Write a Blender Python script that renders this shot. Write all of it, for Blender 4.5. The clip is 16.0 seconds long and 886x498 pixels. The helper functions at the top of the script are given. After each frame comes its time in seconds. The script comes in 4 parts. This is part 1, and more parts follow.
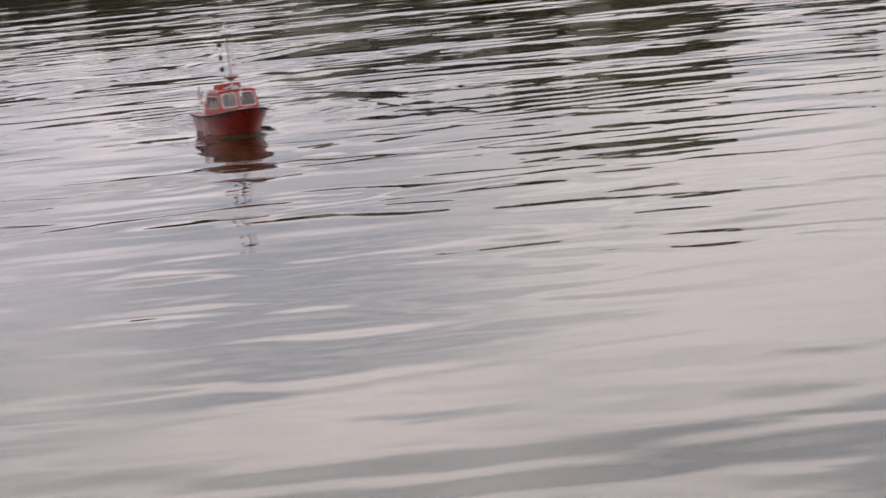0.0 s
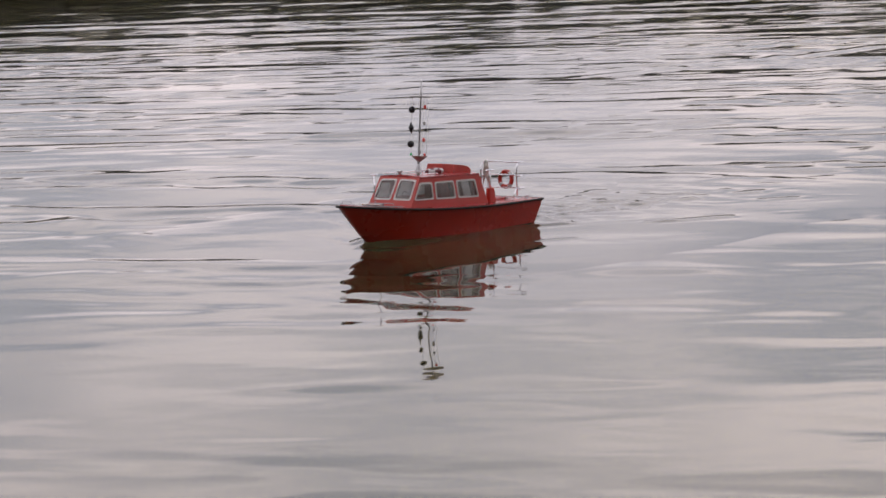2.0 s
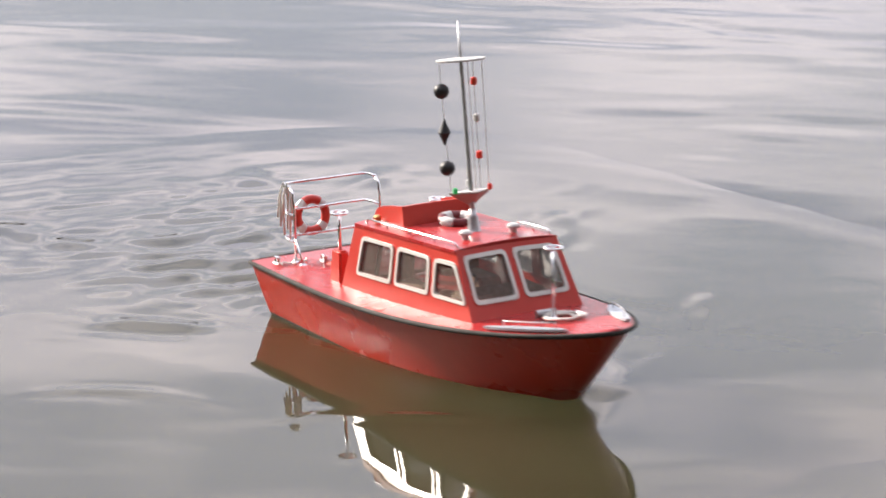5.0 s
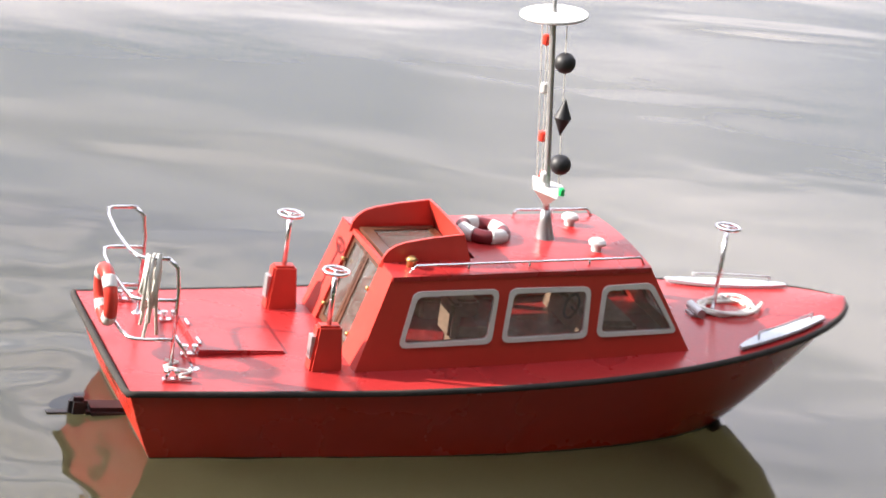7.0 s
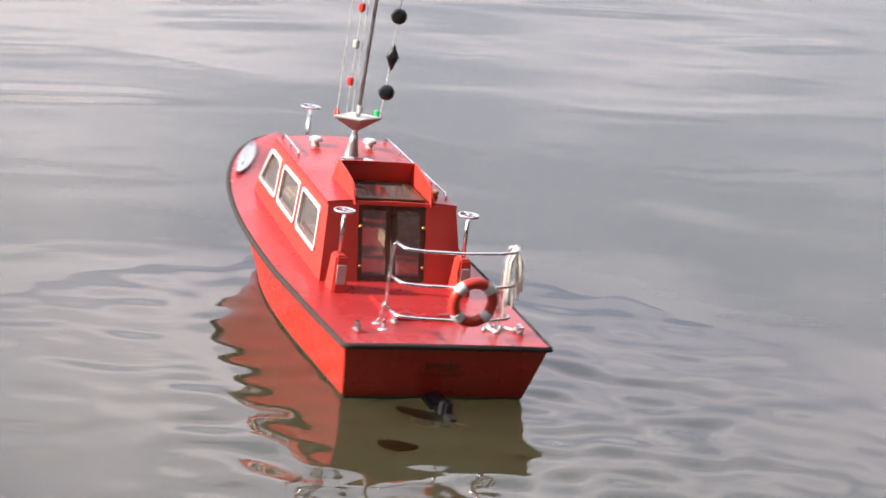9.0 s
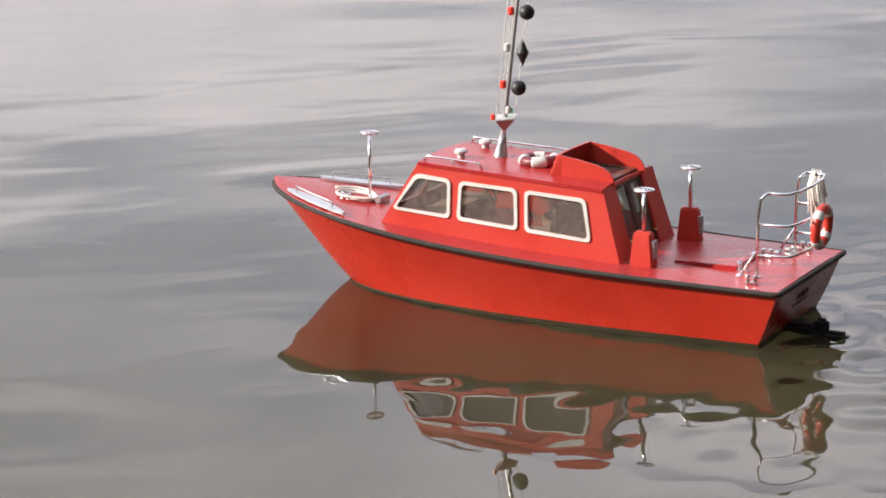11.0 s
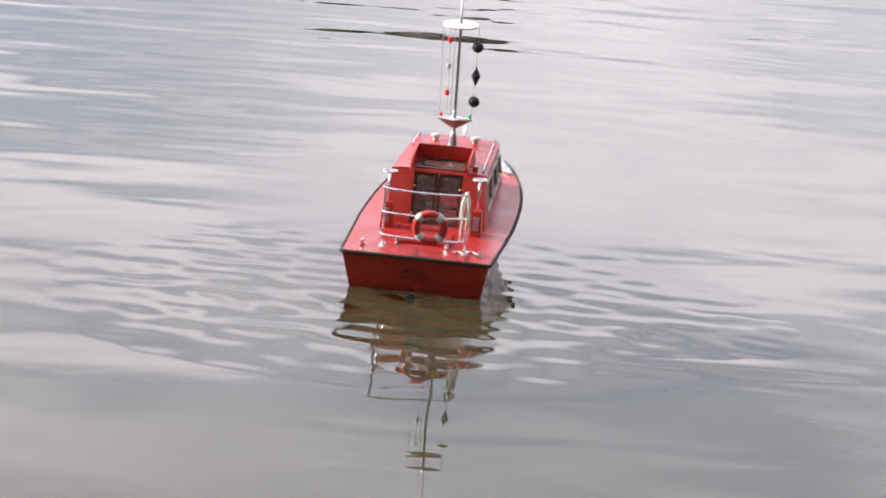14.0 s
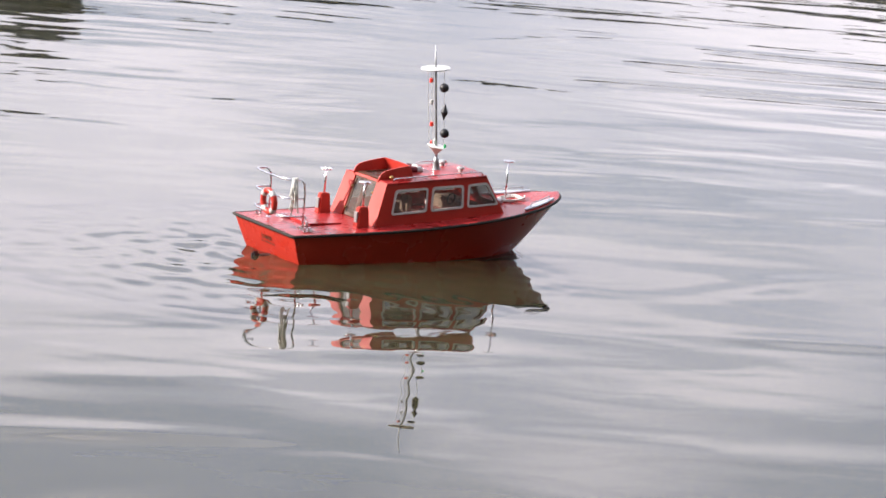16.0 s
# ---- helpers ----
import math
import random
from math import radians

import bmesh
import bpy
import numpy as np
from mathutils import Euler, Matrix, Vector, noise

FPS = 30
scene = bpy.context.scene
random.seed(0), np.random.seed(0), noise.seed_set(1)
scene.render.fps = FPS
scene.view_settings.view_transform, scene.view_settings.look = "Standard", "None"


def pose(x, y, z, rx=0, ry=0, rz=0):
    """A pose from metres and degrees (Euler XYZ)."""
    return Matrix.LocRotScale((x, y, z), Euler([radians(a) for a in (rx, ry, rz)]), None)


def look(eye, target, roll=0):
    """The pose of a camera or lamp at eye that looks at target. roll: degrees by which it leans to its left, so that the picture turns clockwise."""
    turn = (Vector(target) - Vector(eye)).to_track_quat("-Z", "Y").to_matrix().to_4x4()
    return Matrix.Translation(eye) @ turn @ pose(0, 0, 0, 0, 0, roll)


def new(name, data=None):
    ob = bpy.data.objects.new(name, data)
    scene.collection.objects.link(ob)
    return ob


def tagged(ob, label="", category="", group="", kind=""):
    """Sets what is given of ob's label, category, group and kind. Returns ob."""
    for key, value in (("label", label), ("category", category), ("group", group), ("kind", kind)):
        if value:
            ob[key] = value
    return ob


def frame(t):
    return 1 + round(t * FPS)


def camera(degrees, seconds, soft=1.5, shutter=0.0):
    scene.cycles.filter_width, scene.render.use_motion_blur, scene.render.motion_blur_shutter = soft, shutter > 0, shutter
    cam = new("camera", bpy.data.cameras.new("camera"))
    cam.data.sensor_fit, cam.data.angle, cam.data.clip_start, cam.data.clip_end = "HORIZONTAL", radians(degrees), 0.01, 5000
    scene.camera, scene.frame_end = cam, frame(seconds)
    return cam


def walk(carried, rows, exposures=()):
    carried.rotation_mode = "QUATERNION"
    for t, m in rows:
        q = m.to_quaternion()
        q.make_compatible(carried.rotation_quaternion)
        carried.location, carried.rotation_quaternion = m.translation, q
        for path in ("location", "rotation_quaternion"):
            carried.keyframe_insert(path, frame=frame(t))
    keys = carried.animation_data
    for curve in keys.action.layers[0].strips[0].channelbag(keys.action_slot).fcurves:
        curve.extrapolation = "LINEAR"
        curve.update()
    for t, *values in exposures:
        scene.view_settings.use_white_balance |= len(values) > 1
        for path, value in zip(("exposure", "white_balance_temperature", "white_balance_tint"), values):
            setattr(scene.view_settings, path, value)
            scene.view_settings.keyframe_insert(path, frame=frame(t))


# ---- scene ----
def aim(z, yaw, pitch, roll):
    """A hand-held camera at the water's edge, turned by yaw, pitch and roll."""
    return pose(0, 0, z, 0, 0, yaw) @ pose(0, 0, 0, 90 + pitch) @ pose(0, 0, 0, 0, 0, roll)


cam = camera(19.0, 16.0, soft=1.6, shutter=0.4)
walk(cam, [
    (0.00, aim(1.236, 3.69, -7.91, -5.82)),
    (0.25, aim(1.236, 4.75, -7.97, -5.47)),
    (0.50, aim(1.236, 5.86, -8.12, -5.14)),
    (0.75, aim(1.234, 7.05, -8.37, -4.79)),
    (1.00, aim(1.232, 8.21, -8.34, -4.14)),
    (1.50, aim(1.231, 11.44, -7.12, -2.15)),
    (2.00, aim(1.233, 16.66, -7.29, -2.48)),
    (2.50, aim(1.231, 20.42, -7.66, -2.27)),
    (2.70, aim(1.233, 22.26, -7.81, -2.14)),
    (3.00, aim(1.238, 24.96, -8.64, -1.86)),
    (3.20, aim(1.238, 26.79, -8.91, -1.47)),
    (3.50, aim(1.237, 28.89, -9.21, -1.00)),
    (4.00, aim(1.238, 29.16, -10.49, -1.21)),
    (4.50, aim(1.245, 28.85, -12.48, -1.27)),
    (4.70, aim(1.244, 28.48, -12.70, -1.07)),
    (5.00, aim(1.241, 27.06, -13.14, -1.17)),
    (5.40, aim(1.237, 23.14, -14.14, -1.75)),
    (5.80, aim(1.235, 16.05, -15.37, -1.96)),
    (6.20, aim(1.235, 5.55, -16.59, -0.86)),
    (6.50, aim(1.237, -2.40, -17.35, 1.41)),
    (6.80, aim(1.243, -8.07, -17.85, 5.34)),
    (7.00, aim(1.246, -11.01, -17.99, 8.45)),
    (7.20, aim(1.237, -15.68, -17.99, 9.80)),
    (7.50, aim(1.218, -18.82, -17.46, 9.29)),
    (7.70, aim(1.216, -20.13, -17.37, 9.35)),
    (8.00, aim(1.215, -21.92, -16.07, 9.41)),
    (8.20, aim(1.221, -20.89, -15.59, 8.85)),
    (8.50, aim(1.233, -21.34, -14.77, 7.86)),
    (8.70, aim(1.233, -22.74, -14.82, 7.47)),
    (9.00, aim(1.233, -23.74, -14.89, 7.27)),
    (9.20, aim(1.233, -22.97, -14.45, 7.27)),
    (9.50, aim(1.232, -22.44, -13.82, 6.97)),
    (9.70, aim(1.233, -21.92, -14.14, 5.83)),
    (10.00, aim(1.234, -19.36, -14.49, 2.37)),
    (10.20, aim(1.233, -18.10, -14.76, 0.82)),
    (10.60, aim(1.228, -15.59, -14.86, -0.74)),
    (11.00, aim(1.220, -13.27, -14.55, -0.74)),
    (11.40, aim(1.215, -11.38, -14.06, 0.21)),
    (11.80, aim(1.215, -9.90, -13.62, 1.49)),
    (12.10, aim(1.221, -8.64, -13.46, 2.31)),
    (12.30, aim(1.228, -7.58, -13.49, 2.65)),
    (12.50, aim(1.237, -6.52, -13.53, 2.80)),
    (12.70, aim(1.237, -5.57, -12.99, 2.97)),
    (13.00, aim(1.236, -3.61, -12.23, 3.42)),
    (13.50, aim(1.235, -0.94, -11.77, 4.26)),
    (13.70, aim(1.239, -1.72, -11.65, 4.36)),
    (14.00, aim(1.245, -1.22, -11.55, 4.68)),
    (14.50, aim(1.245, -1.43, -11.50, 5.95)),
    (14.70, aim(1.245, -2.35, -11.42, 6.13)),
    (15.00, aim(1.246, -3.50, -11.03, 5.76)),
    (15.30, aim(1.243, -4.86, -10.72, 4.98)),
    (15.50, aim(1.241, -6.29, -10.46, 4.68)),
    (15.70, aim(1.242, -8.63, -9.88, 4.83)),
    (16.00, aim(1.247, -11.06, -9.34, 5.57)),
], exposures=[(0.0, 0.60, 6700, 13), (1.5, 0.65, 6750, 13), (2.5, 0.67, 6850, 13), (3.5, 0.83, 6850, 13), (4.5, 1.05, 6650, 12), (7.0, 1.6, 6350, 10), (7.5, 1.45, 6350, 10), (8.0, 1.35, 6350, 11), (9.0, 1.2, 6400, 12), (9.5, 1.19, 6400, 12), (10.0, 0.86, 6450, 11), (12.5, 0.92, 6400, 11), (14.0, 1.05, 6300, 11), (16.0, 1.02, 6200, 11)])

# ---- light: hazy sky with broken cloud, low warm sun ----
SUN_AZ, SUN_EL = 169.0, 25.0
world = bpy.data.worlds.new("sky")
scene.world = world
world.use_nodes = True
wn, wl = world.node_tree.nodes, world.node_tree.links
wn.clear()
w_out, w_bg = wn.new("ShaderNodeOutputWorld"), wn.new("ShaderNodeBackground")
w_sky = wn.new("ShaderNodeTexSky")
w_sky.sky_type, w_sky.sun_disc = "NISHITA", False
w_sky.sun_elevation, w_sky.sun_rotation = radians(SUN_EL), radians(90 - SUN_AZ)
w_sky.air_density, w_sky.dust_density = 1.0, 2.0
w_co = wn.new("ShaderNodeTexCoord")
w_map = wn.new("ShaderNodeMapping")
w_map.inputs["Scale"].default_value = (1.0, 1.0, 3.2)
w_noise = wn.new("ShaderNodeTexNoise")
w_noise.inputs["Scale"].default_value, w_noise.inputs["Detail"].default_value = 2.6, 5.0
w_ramp = wn.new("ShaderNodeValToRGB")
w_ramp.color_ramp.elements[0].position, w_ramp.color_ramp.elements[1].position = 0.36, 0.60
w_ramp.color_ramp.elements[0].color, w_ramp.color_ramp.elements[1].color = (0.70, 0.70, 0.70, 1), (0.97, 0.97, 0.97, 1)
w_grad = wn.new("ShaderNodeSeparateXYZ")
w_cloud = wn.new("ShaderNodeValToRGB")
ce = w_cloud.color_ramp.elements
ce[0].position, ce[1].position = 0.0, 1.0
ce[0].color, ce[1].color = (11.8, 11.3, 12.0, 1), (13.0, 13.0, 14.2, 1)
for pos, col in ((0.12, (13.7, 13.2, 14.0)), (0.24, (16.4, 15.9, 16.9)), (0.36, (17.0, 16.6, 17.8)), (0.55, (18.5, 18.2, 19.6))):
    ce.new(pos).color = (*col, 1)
w_lump = wn.new("ShaderNodeTexNoise")
w_lump.inputs["Scale"].default_value, w_lump.inputs["Detail"].default_value = 4.2, 2.5
w_tone = wn.new("ShaderNodeValToRGB")
w_tone.color_ramp.elements[0].position, w_tone.color_ramp.elements[1].position = 0.38, 0.62
w_tone.color_ramp.elements[0].color, w_tone.color_ramp.elements[1].color = (0.60, 0.64, 0.71, 1), (1.24, 1.18, 1.16, 1)
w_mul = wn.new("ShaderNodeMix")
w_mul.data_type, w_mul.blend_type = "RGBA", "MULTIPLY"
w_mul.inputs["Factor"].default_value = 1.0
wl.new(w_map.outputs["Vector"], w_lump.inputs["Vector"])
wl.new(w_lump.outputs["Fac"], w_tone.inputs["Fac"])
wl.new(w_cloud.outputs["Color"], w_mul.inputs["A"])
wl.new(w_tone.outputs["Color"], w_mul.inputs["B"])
w_mix = wn.new("ShaderNodeMix")
w_mix.data_type = "RGBA"
wl.new(w_co.outputs["Generated"], w_map.inputs["Vector"])
wl.new(w_map.outputs["Vector"], w_noise.inputs["Vector"])
wl.new(w_noise.outputs["Fac"], w_ramp.inputs["Fac"])
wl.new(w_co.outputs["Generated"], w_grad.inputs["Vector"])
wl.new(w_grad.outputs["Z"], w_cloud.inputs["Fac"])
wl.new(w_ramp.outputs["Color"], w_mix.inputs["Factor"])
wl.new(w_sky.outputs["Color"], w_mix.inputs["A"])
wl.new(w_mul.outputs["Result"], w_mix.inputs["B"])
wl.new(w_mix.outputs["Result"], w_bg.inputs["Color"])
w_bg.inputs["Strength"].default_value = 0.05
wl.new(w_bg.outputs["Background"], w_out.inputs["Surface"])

sun = new("sun", bpy.data.lights.new("sun", "SUN"))
sun.data.energy, sun.data.angle, sun.data.color = 5.0, radians(1.2), (1.0, 0.91, 0.80)
sun_dir = Vector((math.cos(radians(SUN_AZ)) * math.cos(radians(SUN_EL)), math.sin(radians(SUN_AZ)) * math.cos(radians(SUN_EL)), math.sin(radians(SUN_EL))))
sun.matrix_world = look(sun_dir * 50, (0, 0, 0))


# ---- materials ----
def material(name, color, rough=0.5, metal=0.0, grain=60.0, vary=0.12, bump=0.15, stain=6.0, coat=0.0, rough_vary=0.1):
    """A surface with colour varied at two scales (stains, grain) and a fine relief."""
    m = bpy.data.materials.new(name)
    m.use_nodes = True
    n, l = m.node_tree.nodes, m.node_tree.links
    b = n["Principled BSDF"]
    co = n.new("ShaderNodeTexCoord")
    fine, wide = n.new("ShaderNodeTexNoise"), n.new("ShaderNodeTexNoise")
    fine.inputs["Scale"].default_value, fine.inputs["Detail"].default_value = grain, 4.0
    wide.inputs["Scale"].default_value, wide.inputs["Detail"].default_value = stain, 5.0
    for t in (fine, wide):
        l.new(co.outputs["Object"], t.inputs["Vector"])
    add = n.new("ShaderNodeMath")
    add.operation = "ADD"
    l.new(fine.outputs["Fac"], add.inputs[0])
    l.new(wide.outputs["Fac"], add.inputs[1])
    ramp = n.new("ShaderNodeMapRange")
    ramp.inputs["From Min"].default_value, ramp.inputs["From Max"].default_value = 0.6, 1.4
    ramp.inputs["To Min"].default_value, ramp.inputs["To Max"].default_value = 1 - vary, 1 + vary
    l.new(add.outputs[0], ramp.inputs["Value"])
    mul = n.new("ShaderNodeVectorMath")
    mul.operation = "SCALE"
    mul.inputs[0].default_value = color
    l.new(ramp.outputs["Result"], mul.inputs["Scale"])
    l.new(mul.outputs["Vector"], b.inputs["Base Color"])
    rr = n.new("ShaderNodeMapRange")
    rr.inputs["From Min"].default_value, rr.inputs["From Max"].default_value = 0.3, 0.7
    rr.inputs["To Min"].default_value, rr.inputs["To Max"].default_value = max(0.02, rough - rough_vary), min(1, rough + rough_vary)
    l.new(wide.outputs["Fac"], rr.inputs["Value"])
    l.new(rr.outputs["Result"], b.inputs["Roughness"])
    b.inputs["Metallic"].default_value = metal
    b.inputs["Coat Weight"].default_value = coat
    b.inputs["Coat Roughness"].default_value = 0.12
    if bump:
        bp = n.new("ShaderNodeBump")
        bp.inputs["Strength"].default_value, bp.inputs["Distance"].default_value = bump, 0.002
        l.new(fine.outputs["Fac"], bp.inputs["Height"])
        l.new(bp.outputs["Normal"], b.inputs["Normal"])
    return m


HULL = material("hull_paint", (0.42, 0.024, 0.011), 0.27, grain=40, vary=0.10, bump=0.10, stain=7)
DECK = material("deck_paint", (0.33, 0.022, 0.022), 0.27, grain=160, vary=0.12, bump=0.12, stain=9)
CABIN = material("cabin_paint", (0.45, 0.034, 0.022), 0.38, grain=60, vary=0.08, bump=0.10, stain=8)
BOTTOM = material("bottom_paint", (0.06, 0.045, 0.024), 0.6, vary=0.3)
RUBBER = material("rubber", (0.022, 0.018, 0.015), 0.85, grain=90, vary=0.6, bump=0.4, stain=25)
CHROME = material("chrome", (0.80, 0.80, 0.82), 0.18, 1.0, vary=0.05, bump=0)
STEEL = material("painted_steel", (0.42, 0.42, 0.43), 0.35, 0.7, vary=0.1, bump=0.05)
WHITE = material("white_paint", (0.52, 0.52, 0.51), 0.4, vary=0.05, bump=0.05)
FRAME = material("window_trim", (0.60, 0.59, 0.56), 0.38, 0.1, vary=0.08, bump=0.05)
BLACK = material("black_paint", (0.012, 0.012, 0.014), 0.5, vary=0.2, bump=0.1)
ROPE = material("rope", (0.68, 0.66, 0.61), 0.9, grain=400, vary=0.25, bump=0.6)
WOOD = material("varnished_wood", (0.075, 0.030, 0.016), 0.35, grain=120, vary=0.35, bump=0.2, stain=20)
INSIDE = material("cabin_lining", (0.30, 0.20, 0.14), 0.6, grain=80, vary=0.25, stain=14)
LAMP_RED = material("red_lamp", (0.75, 0.05, 0.03), 0.3, vary=0.1, bump=0)
LAMP_GREEN = material("green_lamp", (0.02, 0.55, 0.14), 0.3, vary=0.1, bump=0)
BROWN = material("yard_paint", (0.33, 0.22, 0.21), 0.45, vary=0.15)
TREAD = material("tread_plate", (0.50, 0.54, 0.58), 0.35, 0.5, grain=300, vary=0.15, bump=0.4)
BRASS = material("brass", (0.55, 0.36, 0.14), 0.3, 0.9, vary=0.2, bump=0)
SCRIPT = material("faded_lettering", (0.06, 0.022, 0.008), 0.5, vary=0.3, bump=0)
RING_RED = material("ring_paint", (0.13, 0.011, 0.016), 0.45, grain=80, vary=0.12, bump=0.1, stain=20)
FAR_EARTH = material("far_earth", (0.022, 0.022, 0.019), 0.9, grain=3, vary=0.4, stain=0.3)
GRASS = material("grass", (0.05, 0.075, 0.02), 0.9, grain=30, vary=0.5, stain=0.6)
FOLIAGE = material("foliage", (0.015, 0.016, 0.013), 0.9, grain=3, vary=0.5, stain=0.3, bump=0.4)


def glass_material():
    m = bpy.data.materials.new("window_glass")
    m.use_nodes = True
    n, l = m.node_tree.nodes, m.node_tree.links
    n.clear()
    out, mix = n.new("ShaderNodeOutputMaterial"), n.new("ShaderNodeMixShader")
    tr, gl, fr = n.new("ShaderNodeBsdfTransparent"), n.new("ShaderNodeBsdfGlossy"), n.new("ShaderNodeLayerWeight")
    power, gain = n.new("ShaderNodeMath"), n.new("ShaderNodeMath")
    power.operation, gain.operation = "POWER", "MULTIPLY_ADD"
    power.inputs[1].default_value, gain.inputs[1].default_value, gain.inputs[2].default_value = 4.0, 0.85, 0.06
    tr.inputs["Color"].default_value = (0.72, 0.74, 0.72, 1)
    gl.inputs["Roughness"].default_value = 0.03
    fr.inputs["Blend"].default_value = 0.5
    l.new(fr.outputs["Facing"], power.inputs[0])
    l.new(power.outputs[0], gain.inputs[0])
    # a mottled grey film that stands in for reflections in the panes
    film, mottle, co = n.new("ShaderNodeMixShader"), n.new("ShaderNodeBsdfDiffuse"), n.new("ShaderNodeTexCoord")
    spots, amount = n.new("ShaderNodeTexNoise"), n.new("ShaderNodeMapRange")
    spots.inputs["Scale"].default_value, spots.inputs["Detail"].default_value = 90.0, 5.0
    amount.inputs["From Min"].default_value, amount.inputs["From Max"].default_value = 0.3, 0.75
    amount.inputs["To Min"].default_value, amount.inputs["To Max"].default_value = 0.30, 0.62
    mottle.inputs["Color"].default_value = (0.20, 0.17, 0.155, 1)
    l.new(co.outputs["Object"], spots.inputs["Vector"])
    l.new(spots.outputs["Fac"], amount.inputs["Value"])
    l.new(amount.outputs["Result"], film.inputs["Fac"])
    l.new(tr.outputs["BSDF"], film.inputs[1])
    l.new(mottle.outputs["BSDF"], film.inputs[2])
    l.new(gain.outputs[0], mix.inputs["Fac"])
    l.new(film.outputs["Shader"], mix.inputs[1])
    l.new(gl.outputs["BSDF"], mix.inputs[2])
    l.new(mix.outputs["Shader"], out.inputs["Surface"])
    return m


GLASS = glass_material()


water = new("water", bpy.data.meshes.new("water"))


def water_material():
    """Murky olive pond water with a mirror surface and small ripples."""
    m = bpy.data.materials.new("pond_water")
    m.use_nodes = True
    n, l = m.node_tree.nodes, m.node_tree.links
    b = n["Principled BSDF"]
    geo = n.new("ShaderNodeTexCoord")
    geo.object = water
    murk = n.new("ShaderNodeTexNoise")
    murk.inputs["Scale"].default_value, murk.inputs["Detail"].default_value = 0.7, 4.0
    ramp = n.new("ShaderNodeValToRGB")
    ramp.color_ramp.elements[0].position, ramp.color_ramp.elements[1].position = 0.3, 0.7
    ramp.color_ramp.elements[0].color, ramp.color_ramp.elements[1].color = (0.042, 0.040, 0.020, 1), (0.054, 0.050, 0.026, 1)
    l.new(geo.outputs["Object"], murk.inputs["Vector"])
    l.new(murk.outputs["Fac"], ramp.inputs["Fac"])
    l.new(ramp.outputs["Color"], b.inputs["Base Color"])
    b.inputs["Roughness"].default_value, b.inputs["IOR"].default_value = 0.012, 1.45
    # silt in the water scatters the light under the surface
    b.subsurface_method = "BURLEY"
    b.inputs["Subsurface Weight"].default_value, b.inputs["Subsurface Scale"].default_value = 1.0, 1.2
    b.inputs["Subsurface Radius"].default_value = (1.0, 1.0, 0.8)
    # ripples at three sizes, crests drawn out across the wind
    last = None
    for scale, stretch, dist, turn in ((0.9, 1.7, 0.015, 0.15), (3.2, 1.7, 0.0017, -0.12), (9.0, 1.5, 0.00022, 0.3)):
        mp = n.new("ShaderNodeMapping")
        mp.inputs["Rotation"].default_value = (0, 0, turn)
        mp.inputs["Scale"].default_value = (scale / stretch, scale, scale)
        l.new(geo.outputs["Object"], mp.inputs["Vector"])
        tx = n.new("ShaderNodeTexNoise")
        tx.inputs["Scale"].default_value, tx.inputs["Detail"].default_value = 1.0, 1.0
        tx.inputs["Distortion"].default_value = 0.7
        l.new(mp.outputs["Vector"], tx.inputs["Vector"])
        bp = n.new("ShaderNodeBump")
        bp.inputs["Strength"].default_value, bp.inputs["Distance"].default_value = 1.0, dist
        l.new(tx.outputs["Fac"], bp.inputs["Height"])
        if last:
            l.new(last.outputs["Normal"], bp.inputs["Normal"])
        last = bp
    l.new(last.outputs["Normal"], b.inputs["Normal"])
    return m


WATER = water_material()


# ---- building helpers ----
MID = 0.5  # the boat turns about its middle


def mesh_object(name, verts, faces, mat, parent=None, label="", smooth=False, dx=0.0, weld=False):
    me = bpy.data.meshes.new(name)
    me.from_pydata([(x - dx, y, z) for x, y, z in verts], [], faces)
    me.materials.append(mat)
    bm = bmesh.new()
    bm.from_mesh(me)
    if weld:
        bmesh.ops.remove_doubles(bm, verts=bm.verts[:], dist=1e-5)
    bmesh.ops.recalc_face_normals(bm, faces=bm.faces)
    for f in bm.faces:
        f.smooth = smooth
    bm.to_mesh(me)
    bm.free()
    ob = new(name, me)
    if parent:
        ob.parent = parent
    if label:
        tagged(ob, label=label)
    return ob


